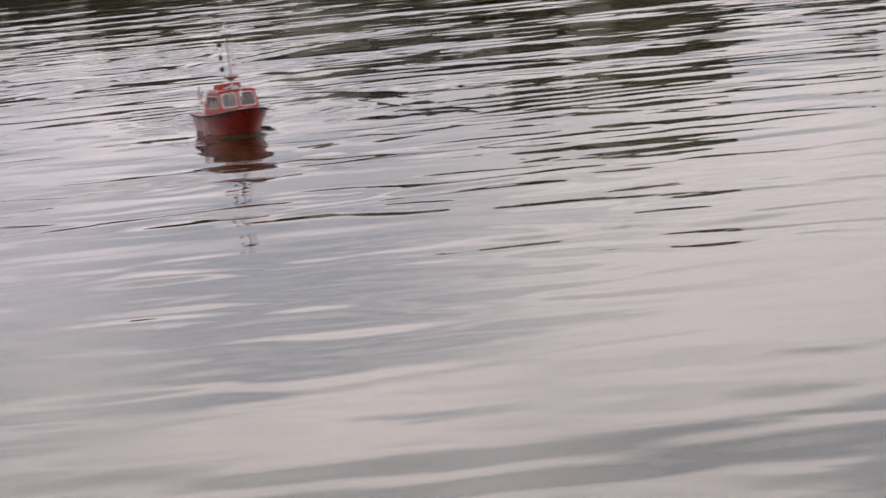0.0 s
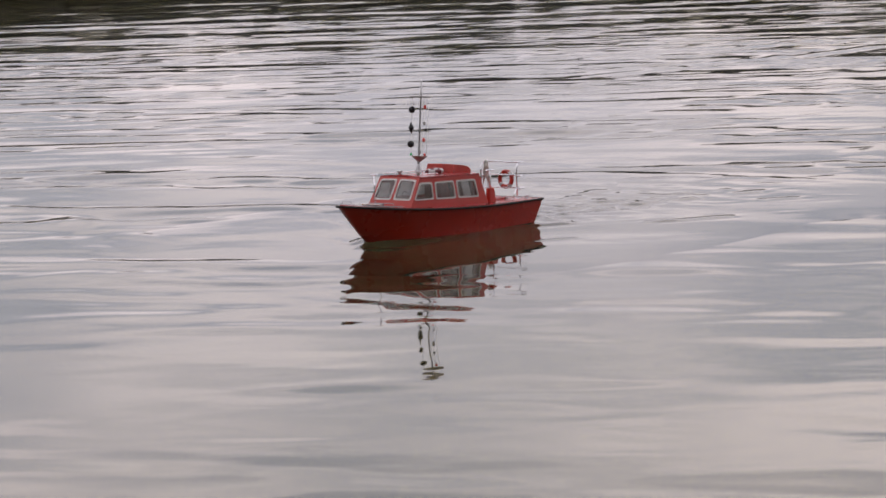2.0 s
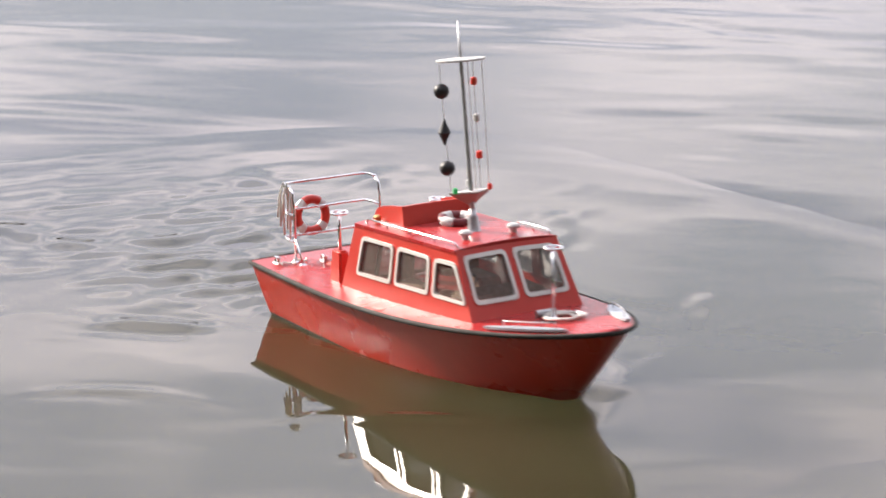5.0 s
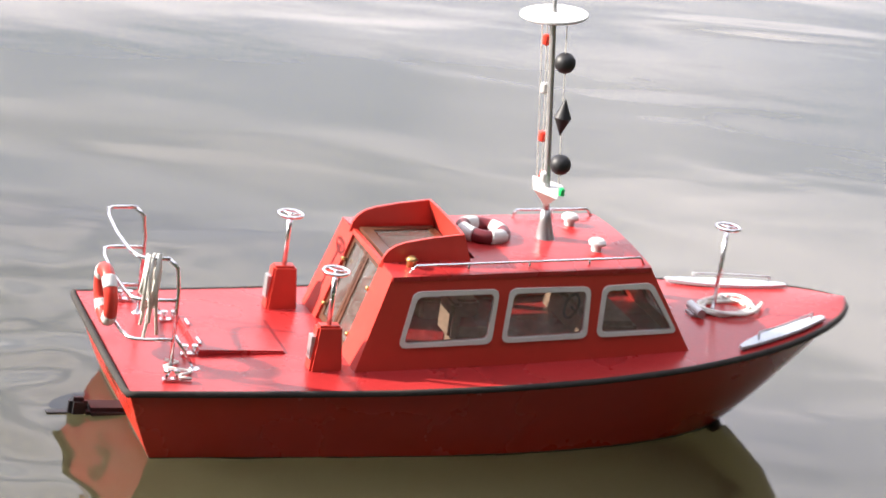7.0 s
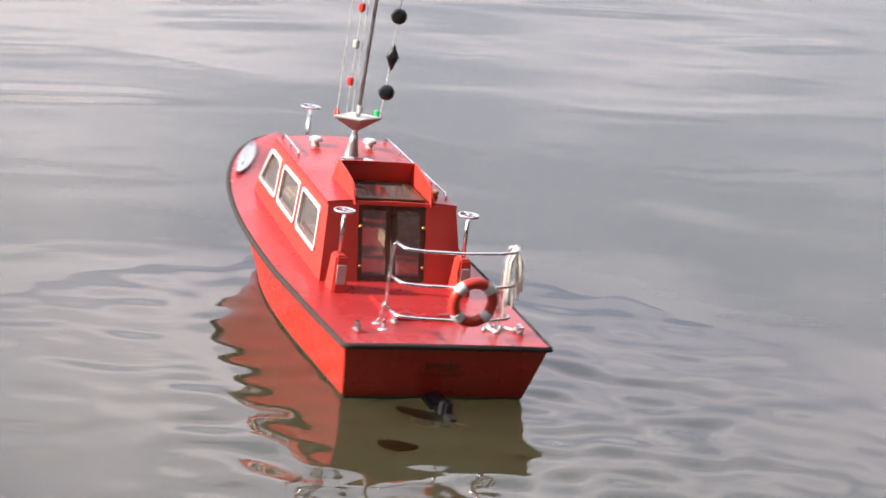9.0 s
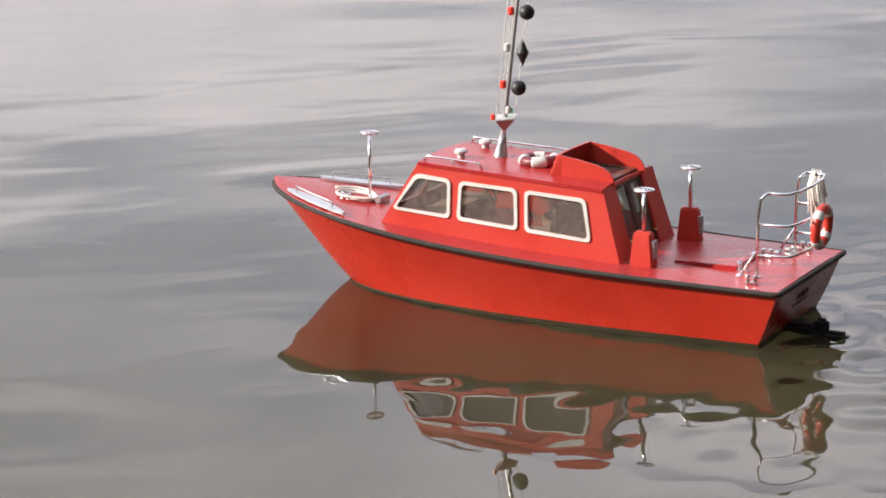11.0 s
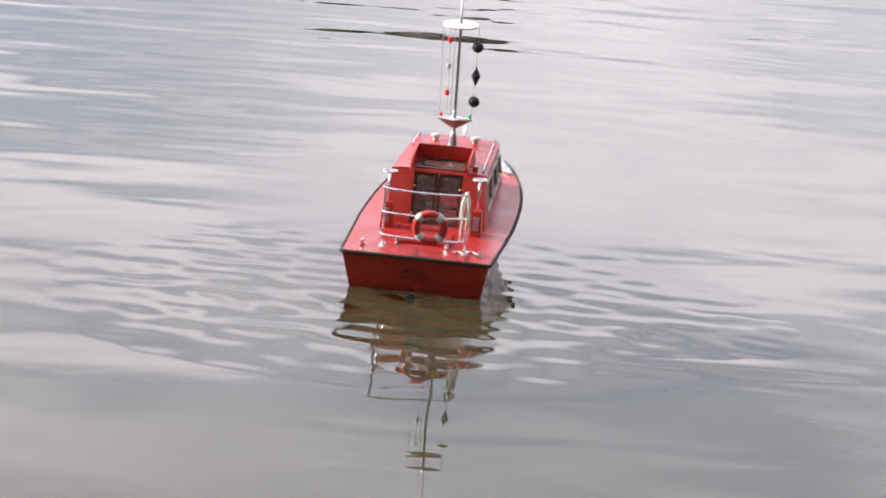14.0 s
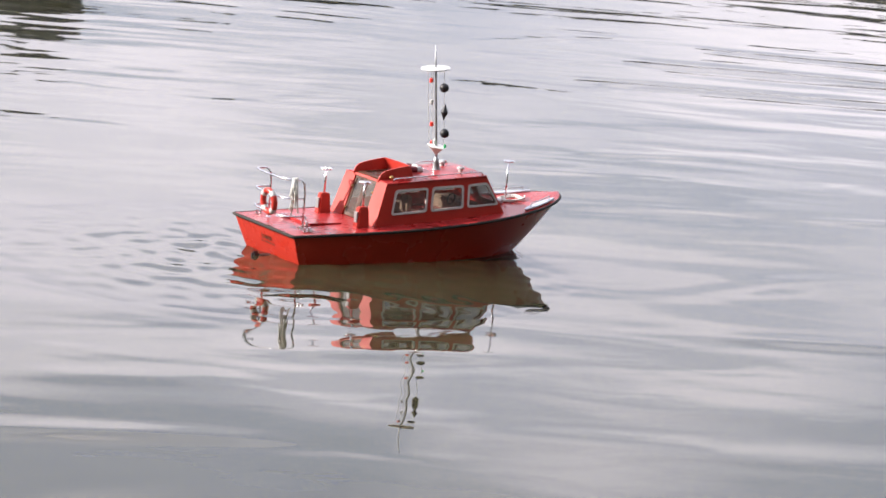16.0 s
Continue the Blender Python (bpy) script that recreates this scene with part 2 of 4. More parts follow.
class Build:
    """Collects vertices and faces of one mesh."""

    def __init__(self):
        self.v, self.f = [], []

    def add(self, verts, faces):
        k = len(self.v)
        self.v += [tuple(p) for p in verts]
        self.f += [tuple(i + k for i in f) for f in faces]
        return self

    def tube(self, path, r, sides=8, closed=False, taper=None):
        pts = [Vector(p) for p in path]
        n = len(pts)
        verts = []
        prev = None
        for i, p in enumerate(pts):
            a = pts[(i - 1) % n] if (closed or i) else p
            c = pts[(i + 1) % n] if (closed or i < n - 1) else p
            d = (c - a).normalized()
            if prev is None:
                up = Vector((0, 0, 1)) if abs(d.z) < 0.9 else Vector((1, 0, 0))
                s = d.cross(up).normalized()
            else:
                s = (prev - d * prev.dot(d)).normalized()
            prev = s
            u = s.cross(d)
            rr = taper[i] if taper else r
            verts += [p + s * rr * math.cos(2 * math.pi * k / sides) + u * rr * math.sin(2 * math.pi * k / sides) for k in range(sides)]
        faces = []
        for i in range(n if closed else n - 1):
            j = (i + 1) % n
            faces += [(i * sides + k, i * sides + (k + 1) % sides, j * sides + (k + 1) % sides, j * sides + k) for k in range(sides)]
        if not closed:
            faces += [tuple(range(sides)), tuple((n - 1) * sides + k for k in range(sides))]
        return self.add(verts, faces)

    def lathe(self, rings, base, sides=20, axis=Vector((0, 0, 1))):
        """rings: (radius, height) along the axis from base."""
        axis = Vector(axis).normalized()
        s = axis.cross(Vector((1, 0, 0)) if abs(axis.x) < 0.9 else Vector((0, 1, 0))).normalized()
        u = axis.cross(s)
        base = Vector(base)
        verts = [base + axis * h + (s * math.cos(2 * math.pi * k / sides) + u * math.sin(2 * math.pi * k / sides)) * r for r, h in rings for k in range(sides)]
        faces = [(i * sides + k, i * sides + (k + 1) % sides, (i + 1) * sides + (k + 1) % sides, (i + 1) * sides + k) for i in range(len(rings) - 1) for k in range(sides)]
        faces += [tuple(range(sides)), tuple((len(rings) - 1) * sides + k for k in range(sides))]
        return self.add(verts, faces)

    def block(self, lo, hi, bevel=0.0, top=1.0):
        """A bevelled block; top < 1 draws its upper face in."""
        bm = bmesh.new()
        bmesh.ops.create_cube(bm, size=1.0)
        for v in bm.verts:
            k = top if v.co.z > 0 else 1.0
            v.co = Vector([(lo[i] + hi[i]) / 2 + v.co[i] * (hi[i] - lo[i]) * (k if i < 2 else 1) for i in range(3)])
        if bevel:
            bmesh.ops.bevel(bm, geom=bm.edges[:], offset=bevel, segments=2, affect="EDGES")
        bm.verts.index_update()
        self.add([v.co for v in bm.verts], [[v.index for v in f.verts] for f in bm.faces])
        bm.free()
        return self

    def ring(self, centre, radius, r, axis, sides=10, steps=32, a0=0.0, a1=2 * math.pi):
        axis = Vector(axis).normalized()
        s = axis.cross(Vector((0, 0, 1)) if abs(axis.z) < 0.9 else Vector((1, 0, 0))).normalized()
        u = axis.cross(s)
        full = a1 - a0 > 6.28
        m = steps if full else steps + 1
        path = [Vector(centre) + (s * math.cos(a0 + (a1 - a0) * i / steps) + u * math.sin(a0 + (a1 - a0) * i / steps)) * radius for i in range(m)]
        return self.tube(path, r, sides, closed=full)

    def plate(self, outer, holes, place, thick):
        """A flat or bent plate with real openings: outlines in (a, b), place(a, b, d) gives the point at depth d."""
        bm = bmesh.new()
        edges = []
        loops = []
        for loop in [outer] + holes:
            vs = [bm.verts.new((a, b, 0)) for a, b in loop]
            loops.append(vs)
            edges += [bm.edges.new((vs[i], vs[(i + 1) % len(vs)])) for i in range(len(vs))]
        bmesh.ops.triangle_fill(bm, use_beauty=True, use_dissolve=False, edges=edges)
        bm.verts.index_update()
        flat = [(v.co.x, v.co.y) for v in bm.verts]
        n = len(flat)
        tris = [[v.index for v in f.verts] for f in bm.faces]
        rims = [[v.index for v in vs] for vs in loops]
        bm.free()
        verts = [place(a, b, 0.0) for a, b in flat] + [place(a, b, thick) for a, b in flat]
        faces = tris + [[i + n for i in reversed(f)] for f in tris]
        for r in rims:
            faces += [(r[i], r[(i + 1) % len(r)], r[(i + 1) % len(r)] + n, r[i] + n) for i in range(len(r))]
        return self.add(verts, faces)

    def done(self, name, mat, parent=None, label="", smooth=False, dx=MID, weld=False):
        return mesh_object(name, self.v, self.f, mat, parent, label, smooth, dx, weld)


def rounded(pts, r, steps=4):
    """A polygon's outline with rounded corners."""
    out = []
    n = len(pts)
    for i in range(n):
        p, a, b = Vector(pts[i]), Vector(pts[i - 1]), Vector(pts[(i + 1) % n])
        p0, p1 = p + (a - p).normalized() * r, p + (b - p).normalized() * r
        for k in range(steps + 1):
            t = k / steps
            q = p0 * (1 - t) ** 2 + p * 2 * t * (1 - t) + p1 * t ** 2
            out.append((q.x, q.y))
    return out


def inset(pts, d):
    """An outline drawn in towards its middle by about d."""
    c = Vector((sum(p[0] for p in pts) / len(pts), sum(p[1] for p in pts) / len(pts)))
    out = []
    for i in range(len(pts)):
        a, p, b = Vector(pts[i - 1]), Vector(pts[i]), Vector(pts[(i + 1) % len(pts)])
        n1, n2 = Vector((-(p - a).y, (p - a).x)), Vector((-(b - p).y, (b - p).x))
        n = (n1.normalized() + n2.normalized())
        if n.length < 1e-6:
            n = c - p
        n.normalize()
        if n.dot(c - p) < 0:
            n = -n
        q = p + n * d
        out.append((q.x, q.y))
    return out


# ---- the pond ----
def graded(lo, hi, step, far, grow):
    """Coordinates at even steps from lo to hi, then in growing steps out to far."""
    mid = list(np.arange(lo, hi + step / 2, step))
    up, d = [hi], step
    while up[-1] < far:
        d *= grow
        up.append(up[-1] + d)
    down, d = [lo], step
    while down[-1] > -far:
        d *= grow
        down.append(down[-1] - d)
    return np.array(down[:0:-1] + mid + up[1:])


def wave_height(x, y):
    """Small wind waves: calm near the bank, livelier further out."""
    rng = np.random.RandomState(5)
    h = np.zeros_like(x)
    live = 0.30 + 0.88 / (1 + np.exp(-np.clip(y - 9.5 + 1.6 / (1 + np.exp(np.clip(x + 3.0, -30, 30) / 0.5)), -40, 40) / 1.2))
    live *= 1 - 0.86 / (1 + np.exp(-np.clip(x - 1.1 - 0.12 * np.maximum(y - 12, 0), -30, 30) / 0.4))
    group = np.zeros_like(x)
    for _ in range(9):
        a, k = rng.uniform(0, 6.28), 2 * math.pi / rng.uniform(0.9, 3.0)
        group += np.sin(k * (0.45 * x * math.cos(a) + y * math.sin(a)) + rng.uniform(0, 6.28))
    live *= np.clip(0.75 + 0.30 * group, 0.12, 2.0)
    for wl_, amp, count in ((1.5, 0.0016, 5), (0.75, 0.0015, 8), (0.42, 0.0021, 14), (0.25, 0.0013, 14)):
        for _ in range(count):
            a = radians(90 + rng.normal(0, 25))
            k = 2 * math.pi / (wl_ * rng.uniform(0.75, 1.3))
            s = np.sin(k * (x * math.cos(a) + y * math.sin(a)) + rng.uniform(0, 6.28))
            h += amp / math.sqrt(count) * s * live
    # single crests that run through the calm water: ends, height, width
    long_ = (((-3.14, 21.05), (-1.0, 13.95), 0.008), ((-0.94, 13.75), (-1.84, 11.45), 0.004), ((-9.3, 12.7), (-5.3, 10.1), 0.0045), ((-6.9, 12.8), (-3.5, 9.5), 0.0045), ((-5.9, 20.5), (-1.7, 23.0), 0.007), ((-4.1, 18.8), (-2.3, 21.5), 0.006), ((5.7, 13.4), (7.1, 13.6), 0.006), ((6.2, 14.8), (7.6, 14.6), 0.006), ((7.0, 16.0), (8.0, 15.9), 0.006), ((-5.8, 8.8), (-4.5, 8.9), 0.0035), ((-5.1, 10.8), (-3.9, 10.7), 0.004), ((-4.1, 8.9), (-3.0, 8.95), 0.0035))
    short = (((4.5, 7.2), (4.9, 7.25)), ((4.5, 7.8), (5.1, 8.1)), ((5.0, 10.7), (5.35, 10.75)), ((5.5, 15.5), (6.4, 16.2)), ((4.5, 10.1), (4.75, 10.2)), ((3.6, 11.6), (4.1, 11.9)), ((5.45, 9.4), (5.7, 9.45)), ((-3.7, 8.55), (-3.5, 8.8)), ((-3.3, 8.5), (-3.0, 8.5)), ((-6.6, 9.3), (-6.1, 9.45)))
    short += (((3.4, 6.7), (3.7, 6.7)), ((5.0, 6.8), (5.3, 6.9)), ((3.7, 11.6), (4.1, 11.6)), ((-4.7, 12.9), (-3.6, 12.5)), ((-3.4, 9.95), (-3.0, 9.95)), ((-3.1, 10.7), (-2.5, 11.05)), ((-1.1, 10.65), (-0.2, 10.8)), ((-0.3, 9.85), (0.0, 9.8)), ((-2.8, 10.6), (-2.6, 10.5)), ((-0.3, 9.4), (0.3, 9.0)))
    short += (((-5.1, 8.5), (-4.4, 8.5)), ((-4.2, 8.25), (-3.85, 8.3)), ((-3.3, 8.1), (-2.85, 8.05)), ((-2.6, 8.1), (-2.0, 7.9)), ((-2.0, 6.55), (-1.8, 6.57)), ((2.8, 6.4), (2.95, 6.43)), ((2.6, 5.8), (3.0, 5.9)), ((3.5, 6.95), (3.7, 7.0)))
    crests = [(p, q, amp, 0.26, 0.42) for p, q, amp in long_] + [(p, q, 0.0028, 0.11, 0.30) for p, q in short]
    for (ax, ay), (bx, by), amp, wide, wl_ in crests:
        ux, uy = bx - ax, by - ay
        ln = math.hypot(ux, uy)
        ux, uy = ux / ln, uy / ln
        s, d = (x - ax) * ux + (y - ay) * uy, -(x - ax) * uy + (y - ay) * ux + 0.08 * np.sin(2.2 * (x + y))
        along = 0.25 * (1 + np.tanh((s + 0.05) / 0.12)) * (1 - np.tanh((s - ln - 0.05) / 0.12))
        h += amp * along * np.exp(-(d / wide) ** 2) * np.cos(2 * math.pi * d / wl_)
    return h


def make_water():
    xs, ys = graded(-11.5, 9.0, 0.075, 1500, 1.18), graded(1.5, 19, 0.045, 1500, 1.18)
    out = [19.0]
    while out[-1] < 48:
        out.append(out[-1] + 0.045 + 0.0035 * (out[-1] - 19))
    ys = np.array([v for v in ys if v < 18.99] + out + [v for v in ys if v > 50])
    gx, gy = np.meshgrid(xs, ys)
    fade = np.clip(1.5 - np.maximum(np.abs(gx + 2) / 16, np.abs(gy - 12) / 34), 0, 1)
    gz = wave_height(gx, gy) * fade
    nx, ny = len(xs), len(ys)
    idx = np.arange(nx * ny).reshape(ny, nx)
    faces = np.stack([idx[:-1, :-1], idx[:-1, 1:], idx[1:, 1:], idx[1:, :-1]], -1).reshape(-1, 4)
    me = water.data
    me.from_pydata(np.stack([gx, gy, gz], -1).reshape(-1, 3).tolist(), [], faces.tolist())
    me.materials.append(WATER)
    me.polygons.foreach_set("use_smooth", np.ones(len(me.polygons), bool))
    return tagged(water, label="murky olive-grey pond water with small ripples", category="water", kind="structure")


def make_far_bank():
    """The dark wooded far shore, known by its reflection: an earth slope under an uneven row of tree crowns."""
    rng = random.Random(3)
    b = Build()
    for i in range(440):
        a = radians(-25 + 230 * i / 439)
        r = 70 + rng.uniform(-3, 6)
        h = rng.uniform(3.0, 5.2) * (0.58 + 0.52 * math.exp(-((math.degrees(a) - 90) / 5.5) ** 2))
        w = rng.uniform(1.3, 2.4)
        cx, cy = r * math.cos(a), r * math.sin(a)
        rows, cols = 6, 9
        vs = [(cx + w * math.sin(math.pi * (0.12 + 0.88 * j / rows)) * math.cos(6.28 * k / cols) * rng.uniform(0.75, 1.2), cy + w * math.sin(math.pi * (0.12 + 0.88 * j / rows)) * math.sin(6.28 * k / cols) * rng.uniform(0.75, 1.2), h - h * j / rows + rng.uniform(-0.3, 0.3)) for j in range(rows + 1) for k in range(cols)]
        b.add(vs, [(j * cols + k, j * cols + (k + 1) % cols, (j + 1) * cols + (k + 1) % cols, (j + 1) * cols + k) for j in range(rows) for k in range(cols)])
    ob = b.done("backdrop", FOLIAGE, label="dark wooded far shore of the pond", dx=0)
    tagged(ob, category="shore", kind="structure")
    g = Build()
    n = 80
    ring = [(r * math.cos(radians(-30 + 240 * i / n)), r * math.sin(radians(-30 + 240 * i / n)), z) for r, z in ((66, -0.3), (70, 0.9), (120, 1.4)) for i in range(n + 1)]
    g.add(ring, [(j * (n + 1) + i, j * (n + 1) + i + 1, (j + 1) * (n + 1) + i + 1, (j + 1) * (n + 1) + i) for j in range(2) for i in range(n)])
    tagged(g.done("ground_far_shore", FAR_EARTH, label="low grassy edge of the far shore", dx=0, smooth=True), category="ground", kind="structure")


def make_added_near_woods():
    """Unseen tall trees, added behind the camera and round to its right to shade that side of the boat from the sky."""
    rng = random.Random(9)
    b = Build()
    for i in range(150):
        a = radians(-140 + 180 * i / 149)
        r = 8.5 + 2 * (i / 149) + rng.uniform(-0.6, 3)
        h, w = rng.uniform(8.5, 12.5), rng.uniform(1.2, 2.2)
        cx, cy = r * math.cos(a), r * math.sin(a)
        rows, cols = 8, 10
        vs = []
        for j in range(rows + 1):
            q = 0.25 + 0.75 * math.sin(math.pi * (0.06 + 0.8 * j / rows))
            vs += [(cx + w * q * math.cos(6.28 * k / cols) * rng.uniform(0.7, 1.25), cy + w * q * math.sin(6.28 * k / cols) * rng.uniform(0.7, 1.25), h - h * j / rows + rng.uniform(-0.3, 0.3)) for k in range(cols)]
        b.add(vs, [(j * cols + k, j * cols + (k + 1) % cols, (j + 1) * cols + (k + 1) % cols, (j + 1) * cols + k) for j in range(rows) for k in range(cols)])
    tagged(b.done("backdrop_added_near_woods", FOLIAGE, label="unseen dark trees added to keep sky light off the boat", dx=0), category="shore", kind="structure")


def make_added_left_woods():
    """An unseen line of tall trees, added towards the sun so that shade lies over that side of the pond."""
    rng = random.Random(21)
    b = Build()
    for i in range(70):
        y = -18 + 0.62 * i
        # heights stepped along y to set where the added shade ends
        h = 10.15 + 0.35 / (1 + math.exp(-(y - 9.3) / 0.15)) + 0.75 / (1 + math.exp(-(y - 12.9) / 0.4)) - abs(rng.gauss(0, 0.14))
        cx, w = -25 + rng.uniform(-0.5, 0.5), rng.uniform(1.0, 1.5)
        rows, cols = 9, 10
        vs = []
        for j in range(rows + 1):
            q = 0.35 + 0.65 * math.sin(math.pi * (0.10 + 0.8 * j / rows))
            vs += [(cx + w * q * math.cos(6.28 * k / cols) * rng.uniform(0.75, 1.2), y + w * q * math.sin(6.28 * k / cols) * rng.uniform(0.75, 1.2), h - (h + 0.3) * j / rows) for k in range(cols)]
        b.add(vs, [(j * cols + k, j * cols + (k + 1) % cols, (j + 1) * cols + (k + 1) % cols, (j + 1) * cols + k) for j in range(rows) for k in range(cols)] + [tuple(range(cols))])
    tagged(b.done("backdrop_added_left_woods", FOLIAGE, label="unseen line of dark trees added to shade the left water", dx=0), category="shore", kind="structure")


def make_near_bank():
    """The bank on which the camera stands, behind the view."""
    xs, prof = [-40 + 2 * i for i in range(41)], ((0.9, -0.25), (0.55, 0.02), (0.0, 0.10), (-2.0, 0.18), (-30, 0.5))
    vs = [(x, y + 0.12 * math.sin(x * 1.3), z) for y, z in prof for x in xs]
    n = len(xs)
    fs = [(j * n + i, j * n + i + 1, (j + 1) * n + i + 1, (j + 1) * n + i) for j in range(len(prof) - 1) for i in range(n - 1)]
    tagged(mesh_object("ground", vs, fs, GRASS, label="low grassy bank at the water's edge", smooth=True), category="ground", kind="structure")


make_water()
make_far_bank()
make_near_bank()
make_added_near_woods()
make_added_left_woods()


def make_wake():
    """Bow waves, stern waves and churned wash that travel with the boat: a thin sheet of water whose rim dips under the pond."""
    xs, ys = np.arange(-2.6, 1.25, 0.016), np.arange(-1.5, 1.5001, 0.016)
    gx, gy = np.meshgrid(xs, ys)
    ay = np.abs(gy)
    h = np.zeros_like(gx)
    arms = ((0.30, 0.18, 0.10, 0.36, 0.0050, 0.045, 0.11), (-0.02, 0.50, -0.22, 0.62, 0.0050, 0.040, 0.11), (-0.33, 0.20, -0.74, 0.46, 0.010, 0.075, 0.19), (-0.95, 0.12, -1.70, 0.34, 0.009, 0.085, 0.22), (-0.62, 0.56, -1.05, 0.82, 0.0085, 0.075, 0.18), (-1.2, 0.44, -1.6, 0.64, 0.005, 0.09, 0.20))
    for ax, a_y, bx, by, amp, width, wl_ in arms:
        ux, uy = bx - ax, by - a_y
        ln = math.hypot(ux, uy)
        ux, uy = ux / ln, uy / ln
        s = (gx - ax) * ux + (ay - a_y) * uy
        d = -(gx - ax) * uy + (ay - a_y) * ux + 0.018 * np.sin(9 * gx + 2.2 * (gy > 0)) + 0.06 * (s / ln) ** 2
        along = 0.25 * (1 + np.tanh((s + 0.02) / 0.07)) * (1 - np.tanh((s - ln) / 0.12))
        broken = np.clip(0.35 + 0.7 * np.sin(11 * s + 3.1 * ax + 1.7 * (gy > 0)) + 0.5 * np.sin(23 * s + 5 * by + 2.6 * (gy > 0)), 0.05, 1.15)
        h += 0.60 * amp * broken * along * np.exp(-(d / (0.8 * width)) ** 2) * np.cos(2 * math.pi * d / (0.85 * wl_))
    # water heaped up against the bow
    fore = np.clip((gx + 0.25) / 0.60, 0, 1)
    beam = 0.141 * np.sqrt(np.clip(1 - fore ** 3, 0, 1))
    off = np.maximum(ay - beam, 0) + np.maximum(gx - 0.35, 0)
    h += 0.021 * np.clip((gx + 0.30) / 0.6, 0, 1) ** 1.3 * np.exp(-(off / 0.055) ** 2)
    aft = np.maximum(-0.45 - gx, 0)
    h += 0.0028 * (1 - np.exp(-aft / 0.1)) * np.exp(-aft / 1.1) * np.exp(-(gy / (0.16 + 0.25 * aft)) ** 2) * np.cos(2 * math.pi * aft / 0.24)
    rng = np.random.RandomState(8)
    churn = np.zeros_like(gx)
    for _ in range(22):
        a, k = rng.uniform(0, 6.28), 2 * math.pi / rng.uniform(0.08, 0.18)
        churn += np.sin(k * (gx * math.cos(a) + gy * math.sin(a)) + rng.uniform(0, 6.28))
    h += 0.0019 * churn * (1 - np.exp(-aft / 0.05)) * np.exp(-aft / 0.45) * np.exp(-(gy / (0.14 + 0.22 * aft)) ** 2)
    q = np.sqrt(np.maximum(np.abs(gx + 0.68) / 1.85, 0) ** 4 + (ay / 1.45) ** 4)
    h += 0.0035 - 0.016 * np.clip((q - 0.45) / 0.55, 0, 1.4) ** 2
    nx, ny = len(xs), len(ys)
    idx = np.arange(nx * ny).reshape(ny, nx)
    faces = np.stack([idx[:-1, :-1], idx[:-1, 1:], idx[1:, 1:], idx[1:, :-1]], -1).reshape(-1, 4)
    me = bpy.data.meshes.new("wake")
    me.from_pydata(np.stack([gx, gy, h], -1).reshape(-1, 3).tolist(), [], faces.tolist())
    me.materials.append(WATER)
    me.polygons.foreach_set("use_smooth", np.ones(len(me.polygons), bool))
    return tagged(new("wake", me), label="low bow waves and churned wash round the moving boat", category="wake", kind="stuff")


wake = make_wake()


def make_ripples():
    """Small rings of chop that the screw leaves round the stern when the boat gets under way again."""
    xs, ys = np.arange(-1.9, 0.75, 0.016), np.arange(-1.3, 1.3001, 0.016)
    gx, gy = np.meshgrid(xs, ys)
    r = np.sqrt((gx + 0.5) ** 2 + gy ** 2)
    ang = np.arctan2(gy, gx + 0.5)
    h = 0.0007 * np.cos(2 * math.pi * r / 0.12 + 0.9 * np.sin(3 * ang) + 0.5 * np.sin(7 * ang)) * np.exp(-((r - 0.30) / 0.36) ** 2) * (0.55 + 0.45 * np.sin(2.3 * ang + 1))
    rng = np.random.RandomState(12)
    chop = np.zeros_like(gx)
    for _ in range(20):
        a, k = rng.uniform(0, 6.28), 2 * math.pi / rng.uniform(0.08, 0.22)
        chop += np.sin(k * (gx * math.cos(a) + gy * math.sin(a)) + rng.uniform(0, 6.28))
    h += 0.00034 * chop * np.exp(-(r / 0.58) ** 2)
    h += 0.0030 - 0.012 * np.clip((r - 0.45) / 0.8, 0, 1.5) ** 2
    nx, ny = len(xs), len(ys)
    idx = np.arange(nx * ny).reshape(ny, nx)
    faces = np.stack([idx[:-1, :-1], idx[:-1, 1:], idx[1:, 1:], idx[1:, :-1]], -1).reshape(-1, 4)
    me = bpy.data.meshes.new("stern_ripples")
    me.from_pydata(np.stack([gx, gy, h], -1).reshape(-1, 3).tolist(), [], faces.tolist())
    me.materials.append(WATER)
    me.polygons.foreach_set("use_smooth", np.ones(len(me.polygons), bool))
    return tagged(new("stern_ripples", me), label="small rings of chop round the boat's stern", category="ripples", kind="stuff")


ripples = make_ripples()


# ---- the model boat ----
LOOSE = []  # things that lie on the boat or hang from it
boat = tagged(new("model_boat"), label="red radio-controlled model pilot boat afloat on the pond", category="boat")


def deck_z(x):
    return 0.098 + 0.018 * x + 0.052 * max(x, 0) ** 2.6


def deck_w(x):
    t = max(0.0, (x - 0.33) / 0.67)
    return (0.160 + 0.013 * min(1, x / 0.33)) * max(0.0, 1 - t ** 3.0) ** 0.62


def water_w(u):
    t = max(0.0, (u - 0.25) / 0.75)
    return 0.141 * max(0.0, 1 - t ** 2.6) ** 0.62


